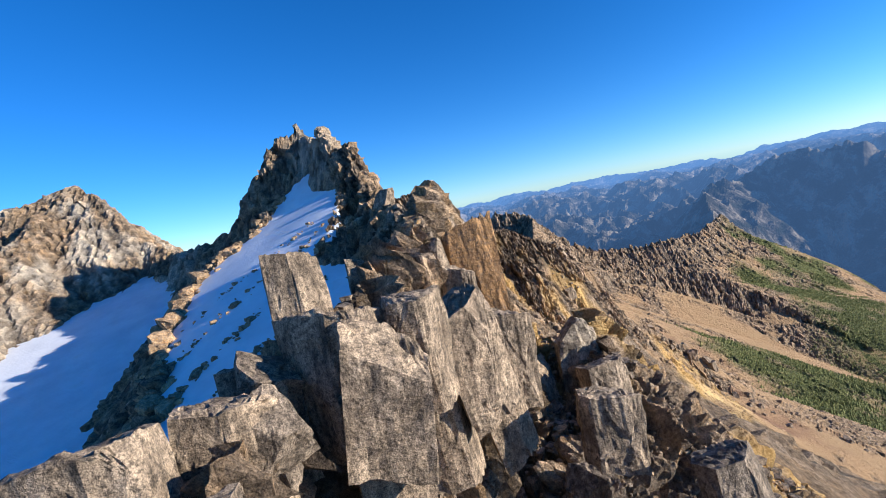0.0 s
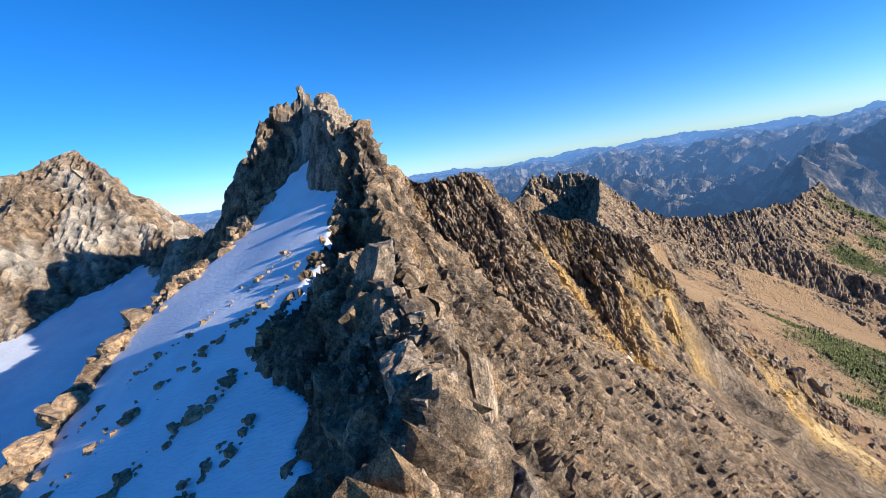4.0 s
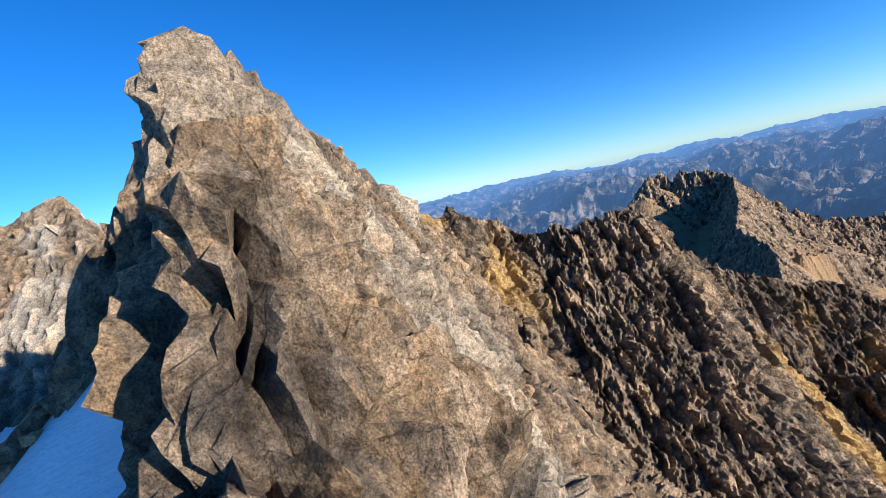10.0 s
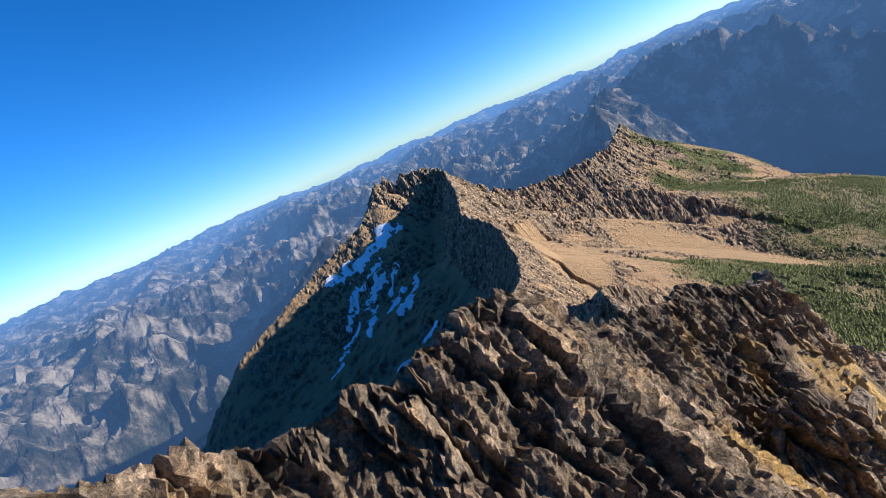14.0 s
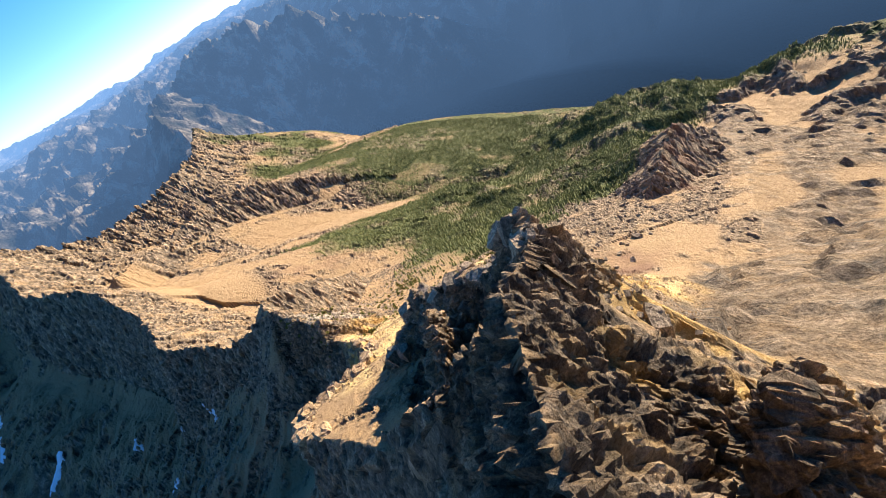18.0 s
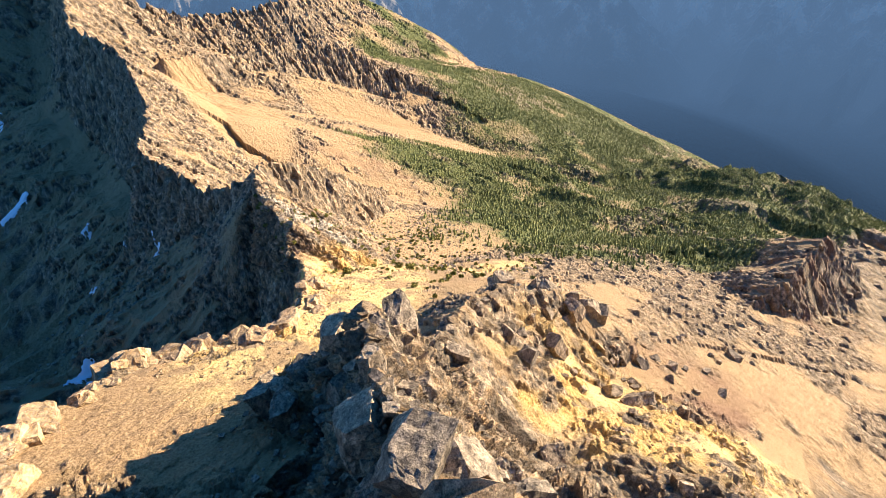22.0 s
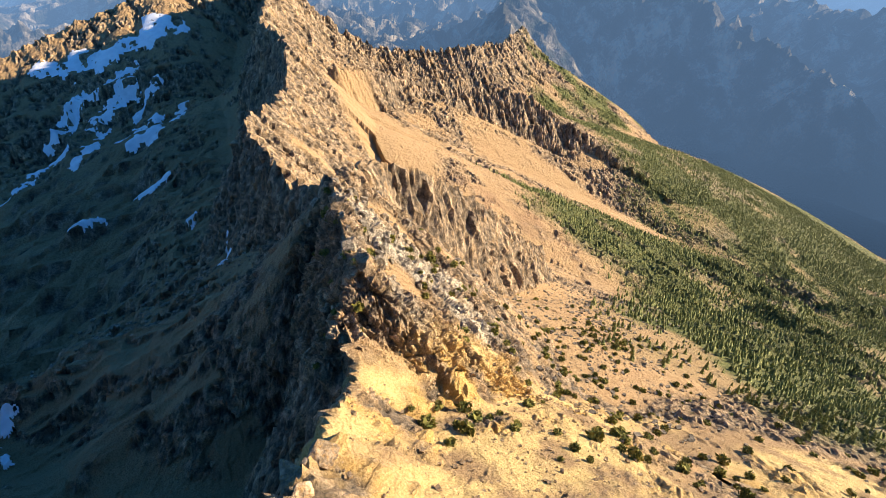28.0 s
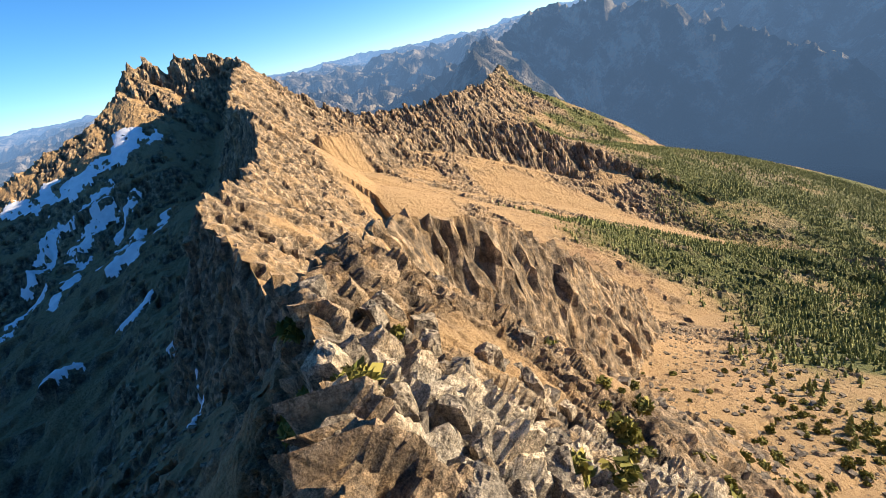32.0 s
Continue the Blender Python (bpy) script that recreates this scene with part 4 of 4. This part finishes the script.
rnd = random.Random(5)
CREST = [(-8, -8), (-7, 20), (0, 36), (0, 47), (0, 57), (-5, 74), (-8, 88)]
boulders("boulder", "grey", along(CREST[:3], 70, 3.6, rnd, 1.5), (0.6, 2.0), (0.8, 1.7), 0.35, "angular dark grey granite block wedged in the crest", "blocks along the crest", rnd)
boulders("boulder", "grey", along(CREST[2:], 40, 3.0, rnd, 2.0), (0.8, 2.4), (0.9, 1.6), 0.4, "angular dark grey granite block wedged in the crest", "blocks along the crest", rnd)
SLABS = [(-5.2, 19, -6.6, 3.4, 6.2, "slab"), (-8.6, 15.5, -7.6, 3.2, 5.0, "slab"), (-3.2, 17.6, -6.9, 2.8, 5.8, "slab"), (-7.4, 10.5, -8.2, 2.6, 4.2, "slab"), (0.6, 22, -7.4, 2.6, 6.0, "slab"), (2.6, 26, -8.6, 2.4, 6.0, "slab"), (-9.6, 24, -8.4, 3.4, 5.2, "slab"), (-8.4, 19, -7.6, 2.8, 5.0, "slab"),
         (-7.6, 23, -4.4, 2.6, 6.8, "slab"), (-4.8, 29.5, -5.2, 2.6, 5.6, "slab"), (-2.0, 20, -6, 2.6, 5.2, "slab"), (2.0, 36.5, -6.8, 3.8, 9.4, "ochre"), (0.6, 31, -6.4, 2.0, 6.2, "slab"),
         (-0.9, 54, 0.0, 2.6, 4.0, "slab"), (-10.6, 12.5, -7.2, 2.8, 5.0, "slab"), (-6.2, 10, -8.4, 1.6, 3.4, "slab"), (-4.0, 18.5, -9.4, 2.4, 6.4, "slab"), (-1.6, 22, -10.2, 2.6, 6.4, "slab"), (1.6, 24.5, -11.5, 2.2, 5.6, "slab"),
         (6.8, 23, -12.5, 2.6, 4.4, "slab"), (11, 44, -17, 3.6, 5.6, "pale"), (9.4, 31, -14.5, 2.6, 3.8, "slab"), (11, 20, -15.5, 3.0, 4.0, "slab"), (-2.4, 40, -4.6, 3.0, 5.6, "slab"), (0.6, 45, -3.4, 3.0, 4.2, "slab")]
for n, (x, y, z, w, h, kind) in enumerate(SLABS):
    ob = new("rock_slab", SHAPES[kind][(n * 5) % len(SHAPES[kind])])
    ob.matrix_world = pose(x, y, z, rnd.gauss(0, 4), rnd.gauss(-3, 4), rnd.uniform(-30, 30)) @ Matrix.Diagonal((w, w * 0.9, h / 1.1, 1))
    tagged(ob, "tall upright slab of speckled granite on the crest", "boulder", "blocks along the crest")
boulders("boulder", "grey", along([(-9, 14), (-11, 24), (-9, 34)], 18, 1.6, rnd), (1.2, 2.8), (0.7, 1.2), 0.4, "dark granite block on the flank above the snow", "blocks along the crest", rnd)
boulders("boulder", "tan", along([(4, 30), (9, 44), (16, 58)], 25, 4, rnd), (0.4, 1.5), (0.6, 1.0), 0.3, "ochre-stained granite block on loose rubble", "blocks in the ochre gully", rnd)
boulders("rock_block", "grey", along([(46, 224), (54, 229), (60, 244), (66, 260), (74, 274), (72, 286)], 60, 5.0, rnd), (1.0, 3.2), (0.6, 1.15), 0.35, "dark broken granite block on a steep pinnacle", "blocks of the pinnacle", rnd)
boulders("boulder", "tan", along([(39, 290), (41, 301), (47, 312), (55, 322), (66, 321), (78, 322), (86, 327), (95, 340), (104, 358)], 70, 2.0, rnd), (1.2, 5.0), (0.6, 1.0), 0.4, "tan weathered granite block on the saddle's edge", "blocks on the saddle edge", rnd)
for n, (x, y, z, w, h) in enumerate([(53.5, 320.5, -92.5, 8.5, 6.5), (58.5, 318, -94.0, 6.5, 5.0), (49, 314, -88.5, 6.0, 4.4), (63, 321, -97.0, 5.5, 4.2)]):
    ob = new("boulder", SHAPES["tan"][n])
    ob.matrix_world = pose(x, y, z, 8 - 5 * n, 6, 40 * n) @ Matrix.Diagonal((w, w * 0.9, h / 0.8, 1))
    tagged(ob, "huge smooth tan granite boulder at the saddle's brink", "boulder", "blocks on the saddle edge")
boulders("boulder", "grey", along([(80, 284), (96, 284), (110, 293), (132, 290), (150, 300)], 40, 7.0, rnd), (1.0, 3.6), (0.6, 1.2), 0.4, "dark granite block rising from yellow sand", "blocks on the sandy spur", rnd)
boulders("rock_block", "grey", along([(74, 250), (96, 262), (130, 268), (170, 262), (210, 256)], 44, 9.0, rnd), (1.2, 4.6), (0.5, 1.0), 0.45, "dark reddish granite block on the steep tan slope", "blocks on the south slope", rnd)
boulders("rock_column", "pale", along([(116, 392), (119, 404), (121, 414), (124, 426)], 22, 3.0, rnd, 3.0), (1.0, 2.2), (0.9, 1.5), 0.55, "tall jointed column of pale granite on the outcrop", "blocks of the pale outcrop", rnd, 7)
boulders("boulder", "pale", along([(113, 386), (119, 400), (121, 412), (124, 424), (130, 440)], 42, 5.5, rnd, 5.0), (0.8, 2.3), (0.7, 1.4), 0.4, "pale cracked granite block of the outcrop", "blocks of the pale outcrop", rnd, 12)
boulders("stone", "tan", along([(-41, 129), (-45, 123), (-52, 117), (-58, 106), (-55, 88), (-52, 80), (-43, 60)], 150, 2.0, rnd), (0.9, 3.4), (0.45, 0.85), 0.2, "tan slab of the stony rib beside the snow", "stones of the rib", rnd, 12)
boulders("stone", "tan", along([(-26, 97), (-40, 82), (-48, 72)], 24, 1.0, rnd), (0.6, 2.0), (0.45, 0.8), -0.7, "tan stone lying in a row on the snow", "stones on the snow", rnd, 10)
boulders("stone", "tan", along([(-24, 84), (-34, 74), (-42, 64)], 22, 1.0, rnd), (0.6, 2.0), (0.45, 0.8), -0.7, "tan stone lying in a row on the snow", "stones on the snow", rnd, 10)


def strewn(name, spots, sizes, mat, label, category, rnd, lift=0.0):
    """Small stones beyond counting, in one mesh."""
    xs, ys = np.array([p[0] for p in spots]), np.array([p[1] for p in spots])
    zs = land(xs[None], ys[None])[0]
    gen = np.random.RandomState(7)
    box = np.array([[i, j, k] for i in (-0.5, 0.5) for j in (-0.5, 0.5) for k in (-0.5, 0.5)])
    quads = np.array([[0, 1, 3, 2], [4, 6, 7, 5], [0, 4, 5, 1], [2, 3, 7, 6], [0, 2, 6, 4], [1, 5, 7, 3]])
    co, faces = [], []
    for n, (x, y, z) in enumerate(zip(xs, ys, zs)):
        size = sizes[0] + (sizes[1] - sizes[0]) * gen.rand() ** 3
        a = gen.rand() * 6.28
        p = box * (1 - 0.45 * gen.rand(8, 3)) * size * (1, 0.8, 0.65)
        co.append(np.stack([p[:, 0] * math.cos(a) - p[:, 1] * math.sin(a) + x, p[:, 0] * math.sin(a) + p[:, 1] * math.cos(a) + y, p[:, 2] + z + lift + 0.12 * size], 1))
        faces.append(quads + 8 * n)
    me = bpy.data.meshes.new(name)
    me.from_pydata(np.concatenate(co).tolist(), [], np.concatenate(faces).tolist())
    me.materials.append(mat)
    return tagged(new(name, me), label, category, kind="stuff")


strewn("rubble", along([(-41, 129), (-45, 123), (-52, 117), (-58, 106), (-55, 88), (-52, 80), (-43, 60)], 420, 1.9, rnd), (0.4, 1.5), TAN_ROCK, "tan slabs heaped along the rib beside the snow", "rubble", rnd)
strewn("rubble", along([(-24, 100), (-40, 83), (-50, 72)], 130, 0.8, rnd) + along([(-22, 86), (-34, 74), (-44, 63)], 130, 0.8, rnd) + along([(-20, 76), (-30, 64), (-36, 54)], 110, 0.8, rnd) + along([(-28, 106), (-44, 92), (-53, 84)], 70, 0.7, rnd), (0.35, 1.3), TAN_ROCK, "rows of tan stones melting out of the snow", "rubble", rnd, 1.15)
strewn("rubble", along([(18, 14), (40, 50), (60, 100)], 2600, 15, rnd), (0.3, 1.6), GREY_ROCK, "dark stones on the steep flank of the crest", "rubble", rnd)
strewn("rubble", along([(14, 22), (30, 44), (50, 80)], 1400, 7, rnd), (0.2, 0.9), TAN_ROCK, "ochre stones on the steep flank of the crest", "rubble", rnd)
strewn("rubble", along([(2, 34), (8, 44), (16, 60), (24, 76)], 1500, 6, rnd), (0.2, 0.9), TAN_ROCK, "loose ochre rubble filling the gully", "rubble", rnd)
strewn("rubble", along([(60, 304), (80, 318), (100, 340), (124, 368), (170, 380)], 2600, 18, rnd), (0.15, 0.8), TAN_ROCK, "small tan stones scattered over the saddle", "rubble", rnd)
strewn("rubble", along([(-5, 20), (0, 50), (-6, 80)], 1800, 5, rnd), (0.25, 1.3), GREY_ROCK, "grey chips between the blocks of the crest", "rubble", rnd)
strewn("rubble", along([(70, 225), (90, 250), (110, 230), (130, 215)], 1500, 16, rnd), (0.2, 1.1), TAN_ROCK, "ochre rubble below the pinnacle", "rubble", rnd)
strewn("rubble", along([(46, 224), (54, 230), (62, 248), (72, 272), (70, 288)], 1400, 6, rnd), (0.3, 1.5), GREY_ROCK, "dark broken stones on the pinnacle ridge", "rubble", rnd)
strewn("rubble", along([(150, 392), (200, 425), (250, 455), (290, 520)], 2400, 22, rnd), (0.3, 1.8), PALE_ROCK, "pale broken stones below the outcrop", "rubble", rnd)
strewn("talus", along([(60, 480), (60, 540), (50, 600)], 1600, 26, rnd), (0.5, 2.6), GREY_ROCK, "grey talus blocks in the shaded valley", "rubble", rnd)


# ---- trees ----
def leaf_material(name, low, high):
    m, n, l, b = material(name, 0.8)
    at = n.new("ShaderNodeNewGeometry")
    colour = ramp(n, l, at.outputs["Random Per Island"], [(0, low), (1, high)])
    l.new(colour, b.inputs["Base Color"])
    return m


NEEDLES = leaf_material("needles", (0.085, 0.11, 0.034), (0.27, 0.265, 0.09))
SHRUB = leaf_material("shrub_leaves", (0.09, 0.105, 0.025), (0.30, 0.25, 0.06))
BARK = material("bark")[0]
BARK.node_tree.nodes["Principled BSDF"].inputs["Base Color"].default_value = (0.12, 0.09, 0.065, 1)


def crown_arrays(gen, tiers, sides):
    """Drooping ragged tiers of boughs on a stem one unit high."""
    co, faces = [], []
    for k in range(tiers):
        z0 = 0.12 + 0.80 * k / tiers
        r = 0.24 * (1 - k / tiers) + 0.035
        base = len(co)
        co.append((0, 0, z0 + 1.5 * 0.8 / tiers))
        turn = gen.rand() * 6.28
        for j in range(sides):
            a = turn + 6.2832 * j / sides
            rr = r * (1.0 if j % 2 else 0.55) * (0.75 + 0.5 * gen.rand())
            co.append((rr * math.cos(a), rr * math.sin(a), z0 - 0.05 * gen.rand() - (0.04 if j % 2 else 0)))
        for j in range(sides):
            faces.append((base, base + 1 + j, base + 1 + (j + 1) % sides))
    return np.array(co), faces


def tree_thing(seed):
    gen = np.random.RandomState(seed)
    root = new("conifer")
    bm = bmesh.new()
    bmesh.ops.create_cone(bm, cap_ends=True, segments=7, radius1=0.028, radius2=0.006, depth=0.96, matrix=Matrix.Translation((0, 0, 0.46)))
    me = bpy.data.meshes.new("trunk")
    bm.to_mesh(me), bm.free()
    me.materials.append(BARK)
    new("trunk", me).parent = root
    co, faces = crown_arrays(gen, 9, 12)
    me = bpy.data.meshes.new("crown")
    me.from_pydata(co.tolist(), [], faces)
    me.materials.append(NEEDLES)
    new("crown", me).parent = root
    return tagged(root, "dark green narrow conifer on the valley slope", "tree", "conifers at the edge of the wood")


gen = np.random.RandomState(3)
px, py = gen.uniform(200, 1050, 190000), gen.uniform(0, 1200, 190000)
likely = woods(px, py, np.full(px.shape, -400.0)) > 0
px, py = px[likely], py[likely]
pz = land(px[None], py[None])[0]
stand = gen.rand(len(px)) < woods(px, py, pz) * 0.7
px, py, pz = px[stand], py[stand], pz[stand]
order = np.argsort(np.hypot(px - 130, py - 400))
close, rest = order[:150], order[150:]
kinds = [tree_thing(k) for k in range(4)]
for n, i in enumerate(close):
    h = gen.uniform(2.2, 6)
    m = pose(px[i], py[i], pz[i] - 0.3, 0, 0, gen.uniform(0, 360)) @ Matrix.Diagonal((h, h, h, 1))
    if n < 4:
        kinds[n].matrix_world = m
    else:
        ob = copy_thing(kinds[n % 4], pose(0, 0, 0))
        ob.matrix_world = m
co, faces, count = [], [], 0
for k in range(6):
    c, f = crown_arrays(gen, 3, 6)
    f = np.array(f)
    mine = rest[k::6]
    h = gen.uniform(2.2, 5.6, len(mine)) * (1 + 0.25 * fbm(px[mine] / 40, py[mine] / 40, 2, 69))
    a, wide = gen.rand(len(mine)) * 6.28, gen.uniform(0.85, 1.25, len(mine)) * h
    qx, qy = np.cos(a)[:, None] * c[:, 0] - np.sin(a)[:, None] * c[:, 1], np.sin(a)[:, None] * c[:, 0] + np.cos(a)[:, None] * c[:, 1]
    q = np.stack([qx * wide[:, None] + px[mine, None], qy * wide[:, None] + py[mine, None], c[:, 2] * h[:, None] + pz[mine, None] - 0.6], -1)
    co.append(q.reshape(-1, 3))
    faces.append((f[None] + (np.arange(len(mine)) * len(c))[:, None, None] + count).reshape(-1, 3))
    count += len(mine) * len(c)
co, faces = np.concatenate(co), np.concatenate(faces)
me = bpy.data.meshes.new("woods")
me.vertices.add(len(co))
me.vertices.foreach_set("co", co.astype(np.float32).ravel())
me.loops.add(len(faces) * 3)
me.loops.foreach_set("vertex_index", faces.astype(np.int32).ravel())
me.polygons.add(len(faces))
me.polygons.foreach_set("loop_start", np.arange(0, len(faces) * 3, 3, dtype=np.int32))
me.update(calc_edges=True)
me.materials.append(NEEDLES)
tagged(new("woods", me), "open conifer wood covering the valley shelf", "trees", kind="stuff")


def shrub_mesh(seed):
    """A low cushion of small leaf sprays with gaps."""
    gen = np.random.RandomState(seed)
    co, faces = [], []
    for k in range(150):
        u = gen.normal(size=3)
        u /= np.linalg.norm(u)
        c = u * gen.uniform(0.25, 0.5) * (1, 1, 0.7) + (0, 0, 0.28)
        a, b = gen.normal(size=3) * 0.10, gen.normal(size=3) * 0.10
        n = len(co)
        co += [c - a, c + b, c + a, c - b * 0.6]
        faces.append((n, n + 1, n + 2, n + 3))
    me = bpy.data.meshes.new("shrub")
    me.from_pydata([tuple(map(float, c)) for c in co], [], faces)
    me.materials.append(SHRUB)
    return me


BUSHES = [shrub_mesh(k) for k in range(4)]
spots = along([(118, 372), (135, 372), (150, 360)], 26, 5, rnd) + along([(112, 384), (117, 396), (120, 412), (121, 424)], 26, 2.5, rnd, -1) + along([(130, 394), (140, 408), (150, 430)], 26, 6, rnd) + along([(120, 335), (150, 330), (190, 345), (230, 350)], 60, 10, rnd) + along([(150, 352), (200, 380), (236, 384)], 40, 9, rnd) + along([(160, 392), (200, 425), (246, 448)], 130, 16, rnd) + along([(136, 384), (170, 400), (225, 440), (262, 470)], 60, 8, rnd)
zs = land(np.array([[p[0] for p in spots]]), np.array([[p[1] for p in spots]]))[0]
for (x, y), z in zip(spots, zs):
    w = rnd.uniform(0.9, 2.4)
    ob = new("shrub", rnd.choice(BUSHES))
    ob.matrix_world = pose(x, y, z + 0.1, 0, 0, rnd.uniform(0, 360)) @ Matrix.Diagonal((w, w, w * rnd.uniform(0.7, 1.2), 1))
    tagged(ob, "small yellow-green shrub growing between stones", "shrub", "shrubs on the saddle")
